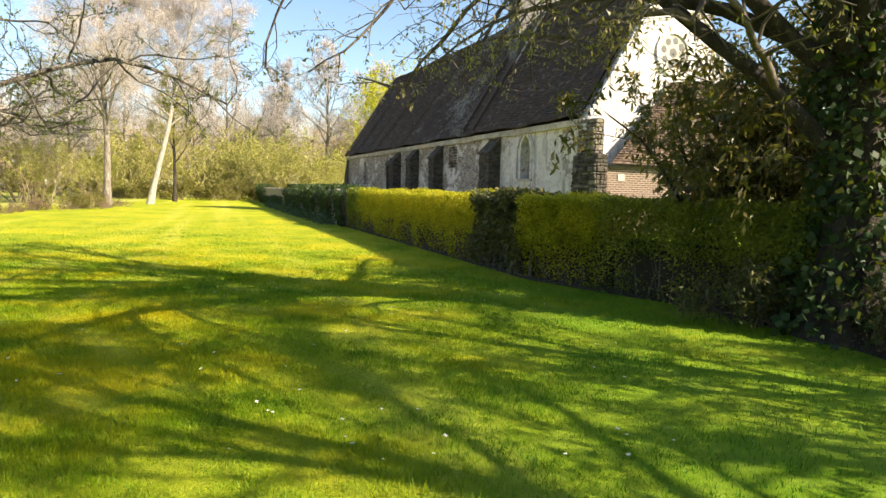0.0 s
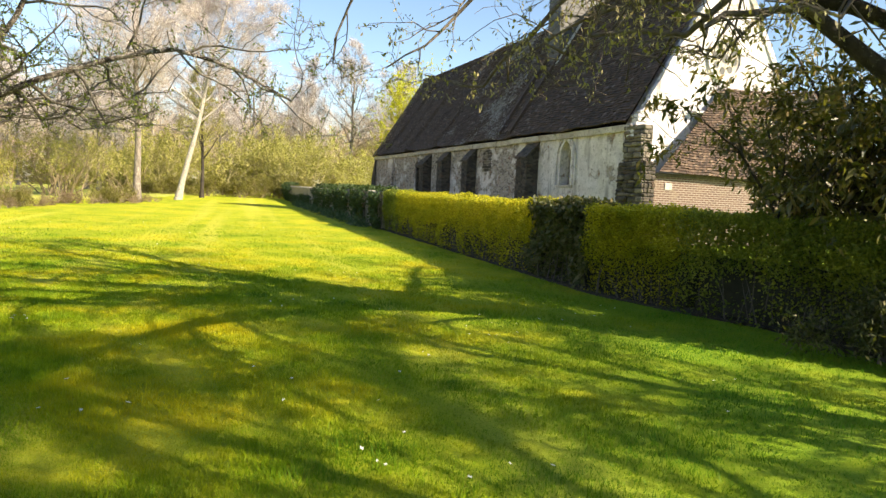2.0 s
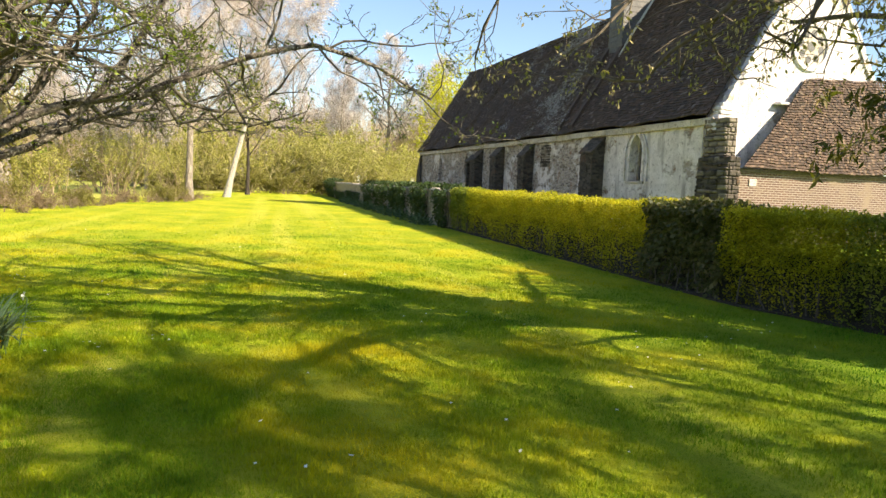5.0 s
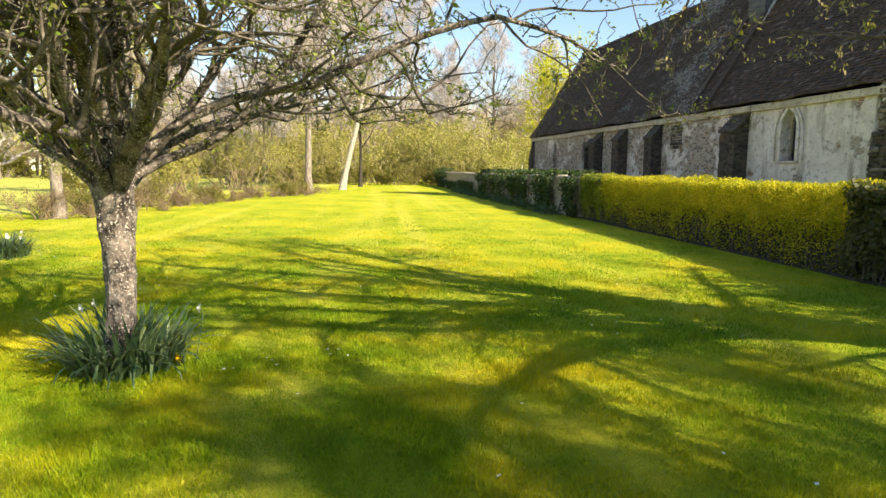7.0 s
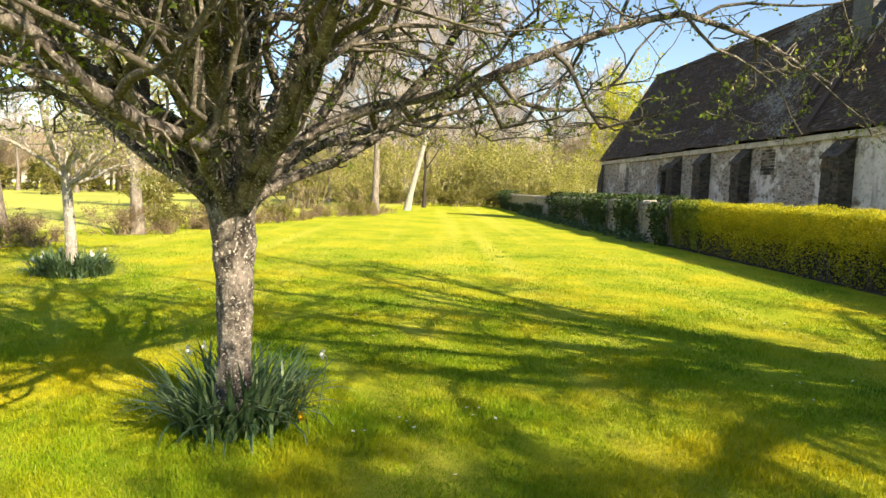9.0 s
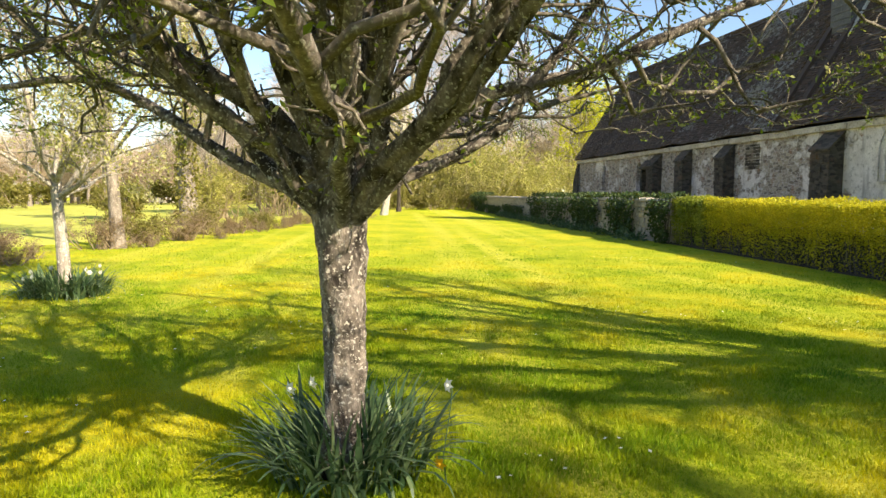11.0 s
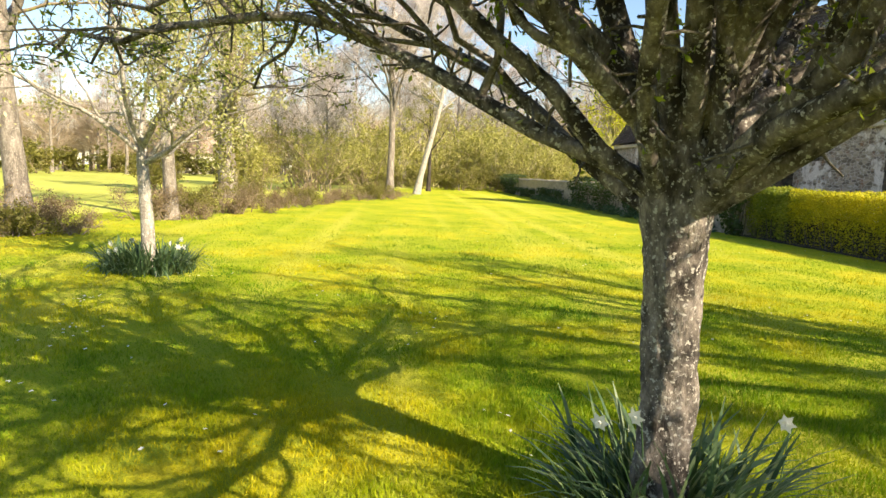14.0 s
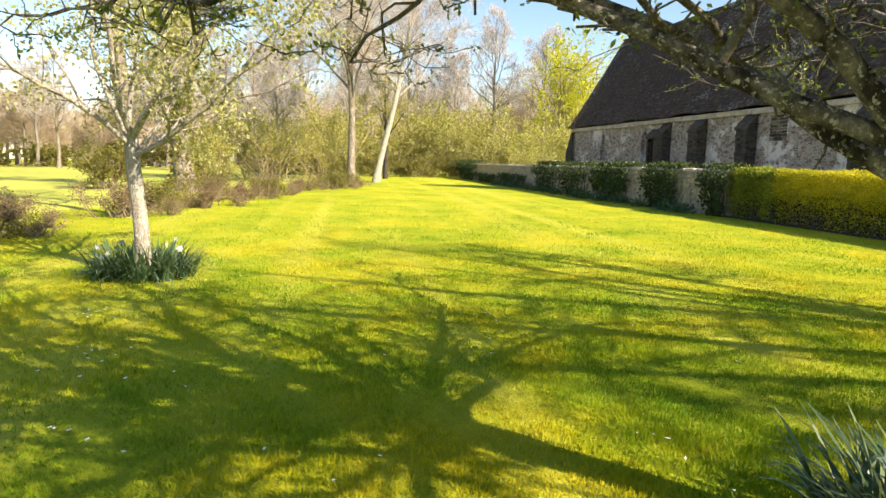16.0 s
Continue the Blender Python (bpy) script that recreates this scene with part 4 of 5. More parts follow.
for lab, a, b, sd in (("dark ivy hanging over the rubble garden wall", 16.8, 18.2, 31), ("thick dark ivy clump on the garden wall", 19.5, 21.8, 32), ("thick dark ivy clump on the garden wall", 22.9, 26.2, 33),
                      ("low ivy creeping up the garden wall", 26.6, 30.5, 34), ("thin dark ivy along the garden wall", 30.5, 34.0, 36), ("dark ivy covering the end of the garden wall", 47.0, 54.0, 35)):
    ivy_on_wall(lab, a, b, sd, density=600 if a < 26.5 else 260)
ivy_on_wall("low ivy creeping up the garden wall", 35.0, 41.0, 38, 0.75, 240)
ivy_on_wall("low ivy creeping up the garden wall", 41.5, 47.5, 39, 0.6, 240)


def low_plant(x, y, r, h, leaf, seed, label, n=260):
    rng = np.random.default_rng(seed)
    z = gz(x, y)
    pl = tagged(hold("border_plant", pose(x, y, z)), label, "plant", "border plants along the wall")
    p = rng.normal(0, r * 0.5, (n, 3))
    p[:, 2] = np.abs(rng.normal(0, h * 0.45, n))
    nn = unit(p + np.array([0, 0, 0.05]))
    child("leafage", quads_mesh("leaves", surface_leaves(rng, p, nn, 0.13, 0.35, 0.02, 0.0, 0.8), leaf), pl, kind="stuff")


rng0 = np.random.default_rng(77)
for i in range(16):
    d = 18.5 + i * 1.5 + rng0.uniform(-0.4, 0.4)
    q = along(d, 0.35 + rng0.uniform(0, 0.25))
    low_plant(q[0], q[1], 0.32, 0.3, LEAF_DAFF, 100 + i, "low green border plant at the foot of the wall")

# soil at the hedge foot
bm = bmesh.new()
prev = None
for i in range(45):
    d = -4.0 + i * 0.5
    w = 0.02 + 0.1 * noise.noise(Vector((d * 1.7, 0, 0))) + 0.35 * max(0, 1 - (d + 4) / 5.0)
    row = [bm.verts.new(along(d, w, 0.004)), bm.verts.new(along(d, 0.0, 0.035)), bm.verts.new(along(d, -1.4, 0.03))]
    if prev:
        for a in range(2):
            bm.faces.new((prev[a], row[a], row[a + 1], prev[a + 1]))
    prev = row
me = bpy.data.meshes.new("soil_bed")
bm.to_mesh(me)
bm.free()
me.materials.append(SOIL)
tagged(new("soil_bed", me), "dark bare soil under the hedge", "soil", kind="structure")


# ---- trees ----
def tree_things(name, x, y, label, category="tree", z=None):
    return tagged(hold(name, pose(x, y, gz(x, y) if z is None else z)), label, category)


def fruit_tree():
    """The old spreading fruit tree: short trunk, limbs on all sides, small leaf clusters."""
    rng = np.random.default_rng(5)
    tr = tree_things("fruit_tree", -6.595, 6.543, "old spreading fruit tree with lichened bark and opening buds")
    tk, lb, tw = Tubes(), Tubes(), Tubes()
    zs = np.linspace(-0.05, 1.78, 70)
    px = 0.02 * np.sin(zs * 2.2)
    rr = 0.114 + 0.04 * np.exp(-np.maximum(zs, 0) / 0.12) + 0.05 * np.clip((zs - 0.85) / 0.75, 0, 1) ** 1.4 + 0.005 * np.sin(zs * 9)
    tk.add(np.stack([px, 0.01 * np.sin(zs * 3), zs], -1), rr, 36)
    tv = tk.v[0].reshape(-1, 36, 3)
    th = np.arange(36) * 2 * np.pi / 36
    knob = 0.006 * np.sin(3 * th[None] + 4 * zs[:, None]) + 0.004 * np.sin(7 * th[None] - 11 * zs[:, None] + 2) + 0.0035 * np.sin(11 * th[None] + 23 * zs[:, None]) + np.random.default_rng(6).normal(0, 0.0025, (70, 36))
    for cx, cz, hh in ((0.6, 0.75, 0.022), (2.6, 1.15, 0.03), (4.4, 0.6, 0.024), (5.3, 1.25, 0.03), (3.6, 1.4, 0.028)):
        knob = knob + hh * np.exp(-((np.cos(th[None]) - math.cos(cx)) ** 2 + (np.sin(th[None]) - math.sin(cx)) ** 2) / 0.14 - ((zs[:, None] - cz) / 0.1) ** 2)
    cen = tv.mean(1, keepdims=True)
    tk.v[0] = (cen + (tv - cen) * (1 + knob[:, :, None] / rr[:, None, None])).reshape(-1, 3)
    spec = [(14, 0.17, 0.02, 10, 55, 0.4, 8), (8, 0.28, 0.02, 5, 52, 0.5, 5), (6, 0.34, 0.03, 4, 52, 0.5, 4), (4, 0.34, 0.04, 0, 0, 0, 3)]
    tips = []
    # azimuth from +x, first rise, length, thickness, rise along
    limbs = [(150, 30, 3.7, 0.042, -0.035), (190, 36, 4.2, 0.044, -0.015), (204, 30, 4.7, 0.044, -0.015), (226, 36, 4.4, 0.042, -0.015), (250, 52, 3.0, 0.04, 0.0),
             (283, 52, 3.8, 0.045, -0.03), (300, 48, 4.6, 0.05, -0.03), (318, 50, 4.6, 0.05, -0.035), (345, 36, 4.9, 0.046, -0.045), (20, 38, 5.0, 0.05, -0.05), (46, 40, 4.5, 0.044, -0.05), (32, 30, 4.8, 0.042, -0.04), (62, 32, 4.3, 0.042, -0.04), (92, 40, 3.3, 0.04, -0.02),
             (110, 62, 3.4, 0.06, 0.02), (160, 60, 3.3, 0.058, 0.02), (205, 64, 3.3, 0.058, 0.03), (275, 66, 3.4, 0.055, 0.03), (310, 66, 3.6, 0.055, 0.02), (345, 60, 3.6, 0.052, 0.01), (30, 64, 3.4, 0.055, 0.02), (60, 76, 3.4, 0.055, 0.02), (310, 20, 4.6, 0.055, 0.0), (296, 22, 4.2, 0.05, 0.0), (326, 19, 4.6, 0.048, 0.0)]
    for az, el, ln, r, lift in limbs:
        a, e = radians(az), radians(el)
        d = np.array([math.cos(a) * math.cos(e), math.sin(a) * math.cos(e), math.sin(e)])
        p = np.array([0.08 * math.cos(a), 0.08 * math.sin(a), 1.46 + 0.22 * (el > 50) + 0.07 * math.sin(az)])
        sp = [(spec[0][0], spec[0][1], lift, *spec[0][3:])] + spec[1:]
        lb = Tubes()
        grow(rng, [lb, tw, tw, tw], tips, p, d, ln, r * (1.25 if el > 50 else 1.0), 0, sp, (2.35 if 280 < az < 330 else 2.0) + 0.3 * rng.uniform(), 0.0036, 0.05 if el > 50 else 0.0 if 280 < az < 335 else 0.19)
        mid = lb.v[0].reshape(-1, 8, 3).mean(1)
        for _ in range(58):
            k = rng.uniform(1.5, len(mid) - 1.01)
            i = int(k)
            q = mid[i] + (mid[i + 1] - mid[i]) * (k - i)
            sd = unit(rng.normal(0, 1, 3) + np.array([0, 0, 0.25]))
            sl = rng.uniform(0.06, 0.2)
            q1, q2 = q + sd * sl * 0.6, q + sd * sl + rng.normal(0, 0.02, 3)
            tw.add([q, q1, q2], [0.009, 0.0065, 0.006], 4)
            tips.append((q2, sd))
        child("limb", lb.mesh("limb", BARK), tr)
    child("trunk", tk.mesh("trunk", BARK), tr, "grey flaking trunk spotted with lichen")
    child("twigwork", tw.mesh("twigs", TWIG_LICHEN), tr, kind="stuff")
    pick = [t for t in tips if rng.uniform() < 0.5]
    child("leafage", quads_mesh("leaves", leaves(rng, pick, 4, 0.036, 0.5, 0.016), LEAF_FRUIT), tr, kind="stuff")
    return tr


fruit_tree()


def small_tree():
    rng = np.random.default_rng(8)
    tr = tree_things("young_fruit_tree", -13.32, 11.15, "young fruit tree with a pale trunk and opening leaves")
    tk, tw = Tubes(), Tubes()
    zs = np.linspace(-0.05, 1.75, 10)
    tk.add(np.stack([-0.05 * zs + 0.02 * np.sin(zs * 3), 0.02 * zs, zs], -1), 0.1 - 0.015 * zs + 0.05 * np.exp(-(zs + 0.05) / 0.1), 12)
    tips = []
    spec = [(6, 0.14, 0.05, 6, 42, 0.55, 6), (5, 0.2, 0.04, 5, 45, 0.55, 4), (4, 0.25, 0.03, 0, 0, 0, 3)]
    for i in range(9):
        a, e = i * 2.4, radians(rng.uniform(16, 66))
        d = np.array([math.cos(a) * math.cos(e), math.sin(a) * math.cos(e), math.sin(e)])
        grow(rng, [tk, tw, tw], tips, np.array([-0.085, 0.03, 1.5 + 0.22 * (i % 3) / 2]), d, rng.uniform(1.9, 2.7), 0.042, 0, spec)
    child("trunk", tk.mesh("trunk", BARK_YOUNG), tr)
    child("twigwork", tw.mesh("twigs", BARK_YOUNG), tr, kind="stuff")
    child("crown", quads_mesh("crown", leaves(rng, tips, 12, 0.055, 0.55, 0.08), LEAF_YOUNG), tr, kind="stuff")


small_tree()


def tall_tree(name, x, y, label, seed, height, r, lean, bark, twig, leaf=None, crown_from=0.3, leaf_size=0.12, per=2, limbs=13, ivy=False, spread=0.3, levels=4, rmin=0.006, aspect=0.5):
    rng = np.random.default_rng(seed)
    tr = tree_things(name, x, y, label)
    tk, tw = Tubes(), Tubes()
    zs = np.linspace(-0.1, height, 14)
    t = np.clip(zs / height, 0, 1)
    cx, cy = lean[0] * zs + 0.2 * r * np.sin(zs * 0.9 + seed), lean[1] * zs + 0.2 * r * np.cos(zs * 0.7 + seed)
    rad = r * (1 - 0.9 * t) + 0.45 * r * np.exp(-np.maximum(zs, 0) / 0.3)
    tk.add(np.stack([cx, cy, zs], -1), rad, 12)
    tips = []
    spec = [(7, 0.12, 0.05, 6, 40, 0.52, 5), (6, 0.16, 0.05, 8 if levels < 4 else 6, 40, 0.6 if levels < 4 else 0.55, 4), (5, 0.2, 0.02, 4, 40, 0.55, 3), (4, 0.2, 0.0, 0, 0, 0, 3)][:levels]
    if levels < 4:
        spec[-1] = (4, 0.2, 0.0, 0, 0, 0, 3)
    for i in range(limbs):
        f = crown_from + (0.95 - crown_from) * (i + rng.uniform(0, 0.8)) / limbs
        a, e = i * 2.4 + rng.uniform(-0.4, 0.4), radians(rng.uniform(30, 62))
        d = np.array([math.cos(a) * math.cos(e), math.sin(a) * math.cos(e), math.sin(e)])
        p = np.array([np.interp(f, t, cx), np.interp(f, t, cy), f * height])
        lb = Tubes()
        grow(rng, [lb, tw, tw, tw], tips, p, d, height * spread * (1.15 - 0.75 * f) * rng.uniform(0.8, 1.2), np.interp(f, t, rad) * 0.5, 0, spec, -9.0, rmin)
        child("limb", lb.mesh("limb", bark), tr)
    child("trunk", tk.mesh("trunk", bark), tr)
    child("twigwork", tw.mesh("twigs", twig), tr, kind="stuff")
    if leaf:
        child("crown", quads_mesh("crown", leaves(rng, tips, per, leaf_size, aspect, 0.06, 0.0, 0.3 if aspect > 0.2 else 0.9), leaf), tr, kind="stuff")
    if ivy:
        n = 1600
        z = rng.uniform(0.1, height * 0.35, n)
        a = rng.uniform(0, 2 * np.pi, n)
        rr = np.interp(z, zs, rad) + 0.05
        P = np.stack([np.interp(z, zs, cx) + rr * np.cos(a), np.interp(z, zs, cy) + rr * np.sin(a), z], -1)
        N = np.stack([np.cos(a), np.sin(a), 0 * a], -1)
        child("ivy", quads_mesh("ivy", surface_leaves(rng, P, N, 0.12, 0.9, 0.05, 0.3, 0.5), LEAF_SCRUB), tr, "brownish ivy on the trunk", kind="stuff")
    return tr


tall_tree("birch", -20.1, 42.9, "leaning white-barked birch with pinkish bare twigs", 41, 16, 0.2, (0.22, 0.05), BARK_BIRCH, TWIG_PINK, LEAF_BUD, 0.3, 0.5, 3, limbs=24, spread=0.36, aspect=0.03)
tall_tree("tree", -19.4, 36.4, "slim grey tree with pinkish bare twigs", 42, 15, 0.21, (-0.02, 0.02), BARK_GREY, TWIG_PINK, LEAF_BUD, 0.27, 0.48, 3, limbs=22, spread=0.34, aspect=0.03)
tall_tree("tree", -21.6, 50.0, "dark-stemmed tree coming into leaf", 43, 9, 0.15, (0.0, 0.0), BARK_DARK, TWIG_TAN, LEAF_YELLOW, 0.3, 0.1, 1)
tall_tree("tree", -18.25, 17.65, "smooth grey-barked tree at the lawn's edge", 44, 11, 0.17, (-0.05, 0.0), BARK_GREY, TWIG_TAN, LEAF_YOUNG, 0.25, 0.07, 2)
tall_tree("tree", -19.2, 14.15, "stout grey-barked tree at the lawn's edge", 45, 12, 0.24, (-0.06, 0.0), BARK_GREY, TWIG_TAN, LEAF_YOUNG, 0.28, 0.07, 1)
tall_tree("tree", -23.4, 27.6, "thick ivy-grown tree among brambles", 46, 12, 0.42, (-0.02, 0.03), BARK_GREY, TWIG_TAN, LEAF_YOUNG, 0.22, 0.09, 2, ivy=True)


def ivy_tree():
    """The big tree over the hedge: ivy-clad trunk, limbs reaching far over the lawn, twigs hung with catkins."""
    rng = np.random.default_rng(15)
    x, y = 4.5, 7.05
    tr = tree_things("ivy_clad_tree", x, y, "big ivy-clad tree whose limbs overhang the lawn")
    tk, tw = Tubes(), Tubes()
    zs = np.linspace(-0.1, 7.5, 16)
    cx, cy = 0.12 * np.sin(zs * 0.8), 0.1 * np.sin(zs * 0.6)
    rad = 0.34 - 0.025 * zs + 0.2 * np.exp(-np.maximum(zs, 0) / 0.3)
    tk.add(np.stack([cx, cy, zs], -1), rad, 14)
    tips, tips2 = [], []
    spec = [(9, 0.09, 0.0, 7, 48, 0.45, 8), (7, 0.16, -0.13, 6, 50, 0.5, 5), (5, 0.24, -0.12, 5, 45, 0.5, 3), (4, 0.26, -0.12, 0, 0, 0, 3)]
    limbs = [(1.6, 176, 50, 6.5, 0.1, -0.02), (2.6, 196, 46, 7.6, 0.12, -0.04), (3.2, 165, 48, 6.6, 0.11, -0.05), (2.9, 222, 48, 6.2, 0.12, -0.03), (3.4, 250, 44, 6.8, 0.12, -0.03), (2.5, 180, 36, 7.8, 0.1, -0.05), (2.7, 170, 38, 7.2, 0.09, -0.055),
             (4.2, 275, 45, 6.0, 0.1, 0.0), (4.6, 140, 50, 5.5, 0.1, 0.0), (5.0, 205, 52, 6.5, 0.1, -0.03), (4.0, 30, 40, 5.0, 0.1, 0.0), (5.5, 320, 50, 5.0, 0.1, 0.0), (6.5, 90, 60, 4.5, 0.09, 0.0), (7.0, 180, 60, 5.0, 0.09, -0.02), (4.4, 222, 46, 8.0, 0.12, -0.03)]
    for z, az, el, ln, r, lift in limbs:
        a, e = radians(az), radians(el)
        d = np.array([math.cos(a) * math.cos(e), math.sin(a) * math.cos(e), math.sin(e)])
        lb = Tubes()
        grow(rng, [lb, tw, tw, tw], tips, np.array([np.interp(z, zs, cx), np.interp(z, zs, cy), z]), d, ln, r, 0, [(9, 0.09, lift, *spec[0][3:])] + spec[1:], 2.75, 0.003)
        child("limb", lb.mesh("limb", BARK_DARK), tr)
    child("trunk", tk.mesh("trunk", BARK_DARK), tr, "dark rough trunk and limbs")
    child("twigwork", tw.mesh("twigs", TWIG), tr, kind="stuff")
    pick = [t for t in tips if rng.uniform() < 0.62]
    child("catkin_mass", quads_mesh("catkins", leaves(rng, pick, 3, 0.052, 0.42, 0.025, 0.9, 0.1), LEAF_CATKIN), tr, "pale hanging catkins and young leaves", kind="stuff")
    n = 5200
    z = rng.uniform(0.05, 5.5, n)
    a = rng.uniform(0, 2 * np.pi, n)
    rr = np.interp(z, zs, rad) + 0.1 + 0.07 * np.sin(z * 3 + a * 2)
    P = np.stack([np.interp(z, zs, cx) + rr * np.cos(a), np.interp(z, zs, cy) + rr * np.sin(a), z], -1)
    N = np.stack([np.cos(a), np.sin(a), 0 * a], -1)
    child("ivy", quads_mesh("ivy", surface_leaves(rng, P, N, 0.1, 0.9, 0.06, 0.45, 0.5), LEAF_IVY), tr, "dense dark green ivy", kind="stuff")


ivy_tree()

# Trees out of view, set up-sun to cast branch shadows on the lawn.
tall_tree("garden_tree", 6.3, 0.7, "unseen garden tree in thin spring leaf, casting shade on the lawn", 47, 7.2, 0.17, (0.0, 0.0), BARK_GREY, TWIG, LEAF_CATKIN, 0.33, 0.08, 2, limbs=18, spread=0.55, rmin=0.005)
# Added only to deepen the shade on the lawn's near right.
tall_tree("garden_tree", 8.4, 2.9, "unseen garden tree in thin spring leaf, casting shade on the lawn", 50, 7.6, 0.18, (0.0, 0.0), BARK_GREY, TWIG, LEAF_CATKIN, 0.33, 0.08, 1, limbs=14, spread=0.5, rmin=0.005)
tall_tree("garden_tree", 2.2, -1.1, "unseen garden tree in thin spring leaf, casting shade on the lawn", 48, 6.8, 0.15, (0.0, 0.15), BARK_GREY, TWIG, LEAF_CATKIN, 0.45, 0.06, 1, limbs=9, spread=0.52, levels=3, rmin=0.006)
tall_tree("garden_tree", -2.3, -0.3, "unseen garden tree in thin spring leaf, casting shade on the lawn", 49, 7.0, 0.16, (0.02, 0.22), BARK_GREY, TWIG, LEAF_CATKIN, 0.45, 0.08, 2, limbs=18, spread=0.52, levels=3, rmin=0.007)


def shrub(name, x, y, label, seed, height, radius, leaf, size, per, aspect=0.35, droop=0.3, stems=14, bark=None, lift=0.05, levels=3, split=0.2):
    rng = np.random.default_rng(seed)
    sh = tree_things(name, x, y, label, "shrub")
    tw = Tubes()
    tips = []
    spec = [(6, 0.12, lift, 6, 42, 0.5, 5), (5, 0.2, lift, 5, 45, 0.5, 3), (4, 0.22, -0.02, 0, 0, 0, 3)]
    for i in range(stems):
        a, e = i * 2.4, radians(rng.uniform(38, 82))
        d = np.array([math.cos(a) * math.cos(e) * radius / height * 1.6, math.sin(a) * math.cos(e) * radius / height * 1.6, math.sin(e)])
        p = np.array([rng.normal(0, radius * split), rng.normal(0, radius * split), -0.03])
        grow(rng, [tw, tw, tw], tips, p, d, height * rng.uniform(0.65, 1.0), 0.012 + 0.008 * height, 0, spec)
    child("stemwork", tw.mesh("stems", bark or TWIG), sh, kind="stuff")
    if leaf:
        child("foliage", quads_mesh("foliage", leaves(rng, tips, per, size, aspect, 0.05, droop), leaf), sh, kind="stuff")
    return sh


shrub("evergreen_shrub", 4.75, 9.3, "tall evergreen shrub with hanging bronze-green leaves", 51, 3.6, 1.3, LEAF_EVERGREEN, 0.13, 7, 0.3, 0.6, 18, BARK_DARK)
shrub("evergreen_shrub", 5.4, 8.5, "tall evergreen shrub with hanging bronze-green leaves", 52, 4.6, 1.6, LEAF_EVERGREEN, 0.13, 7, 0.3, 0.6, 16, BARK_DARK)
# Unseen third shrub, added only to shade the lawn's near right.
shrub("evergreen_shrub", 6.7, 3.0, "tall evergreen shrub with hanging bronze-green leaves", 55, 3.9, 1.7, LEAF_EVERGREEN, 0.12, 3, 0.3, 0.5, 14, BARK_DARK)
shrub("rhododendron", 4.0, 7.6, "dark broad-leaved shrub at the hedge foot", 53, 0.8, 0.7, LEAF_DARK, 0.07, 4, 0.3, 0.1, 14)
shrub("bush", 4.75, 6.05, "low rounded small-leaved bush", 54, 0.85, 0.7, LEAF_DARK, 0.035, 7, 0.5, 0.0, 22)

# ---- scrub along the west edge of the lawn ----
ra = np.random.default_rng(60)
EDGE = [(-17.4 - 0.06 * k - 0.45 * math.sin(k * 1.7), 9.6 + 1.12 * k) for k in range(25)]
for i, (ex, ey) in enumerate(EDGE):
    kind = i % 3
    if i in (2, 5, 6, 8, 11, 14, 17, 18, 20):
        continue
    if kind == 0:
        tagged(shrub("scrub_bush", ex - 0.9, ey, "untidy scrub bush with yellow-green spring leaves", 200 + i, ra.uniform(0.9, 1.4) * 0.75, 1.1, LEAF_SCRUB, 0.06, 3, 0.5, 0.0, 14, TWIG_TAN), group="scrub at the lawn edge")
    elif kind == 1:
        tagged(shrub("bramble_patch", ex - 0.9, ey, "brown tangle of brambles and dry stems", 200 + i, ra.uniform(0.8, 1.1) * 0.85, 1.2, LEAF_BRAMBLE, 0.05, 2, 0.4, 0.1, 20, TWIG_TAN), group="scrub at the lawn edge")
    else:
        tagged(shrub("scrub_bush", ex - 1.2, ey, "green and tan scrub bush", 200 + i, ra.uniform(0.8, 1.2) * 0.75, 1.1, LEAF_YELLOW, 0.05, 2, 0.5, 0.0, 16, TWIG_TAN), group="scrub at the lawn edge")
    tagged(shrub("dry_grass_tuft", ex - 0.2, ey + 0.8, "tuft of dry tan grass and dead stems", 300 + i, 0.45, 0.5, LEAF_BRAMBLE, 0.05, 1, 0.2, 0.0, 9, TWIG_TAN), group="dry tufts at the lawn edge")
for i, (ex, ey, h) in enumerate(((-25.0, 31.5, 2.6), (-26.5, 34.5, 3.2), (-25.0, 38.5, 3.6), (-27.5, 41.5, 4.2), (-25.0, 45.5, 3.2), (-26.5, 27.0, 1.8))):
    shrub("thicket_bush", ex, ey, "tall thicket bush in thin yellow-green leaf", 400 + i, h, h * 0.55, LEAF_SCRUB if i % 2 else LEAF_YELLOW, 0.09, 4, 0.5, 0.0, 16, TWIG_TAN, 0.06)

# ---- far end: willow scrub, bare trees, golden willow, field hedge, farmhouse ----
wil = [shrub("willow_bush", -15 - 4 * i, 66, "yellow-green willow bush in fresh leaf", 500 + i, 6.2, 3.6, LEAF_YELLOW, 0.2, 3, 0.45, 0.0, 13, TWIG_YELLOW, 0.08) for i in range(3)]
rb = np.random.default_rng(61)
for w in wil:
    tagged(w, group="willow bushes at the lawn's far end")
for i in range(20):
    bx, by = -7 - i * 1.5 + rb.uniform(-0.8, 0.8), 64 + rb.uniform(-3, 10) - 0.25 * i
    c = copy_thing(wil[i % 3], pose(bx, by, gz(bx, by), 0, 0, rb.uniform(0, 360)))
    s = rb.uniform(0.6, 1.05)
    c.scale = (s, s, s * rb.uniform(0.85, 1.1))
und = shrub("thicket_bush", -30, 58, "low tan and green undergrowth at the lawn's far end", 520, 2.4, 2.2, LEAF_SCRUB, 0.13, 3, 0.5, 0.0, 11, TWIG_TAN)
tagged(und, group="undergrowth at the lawn's far end")
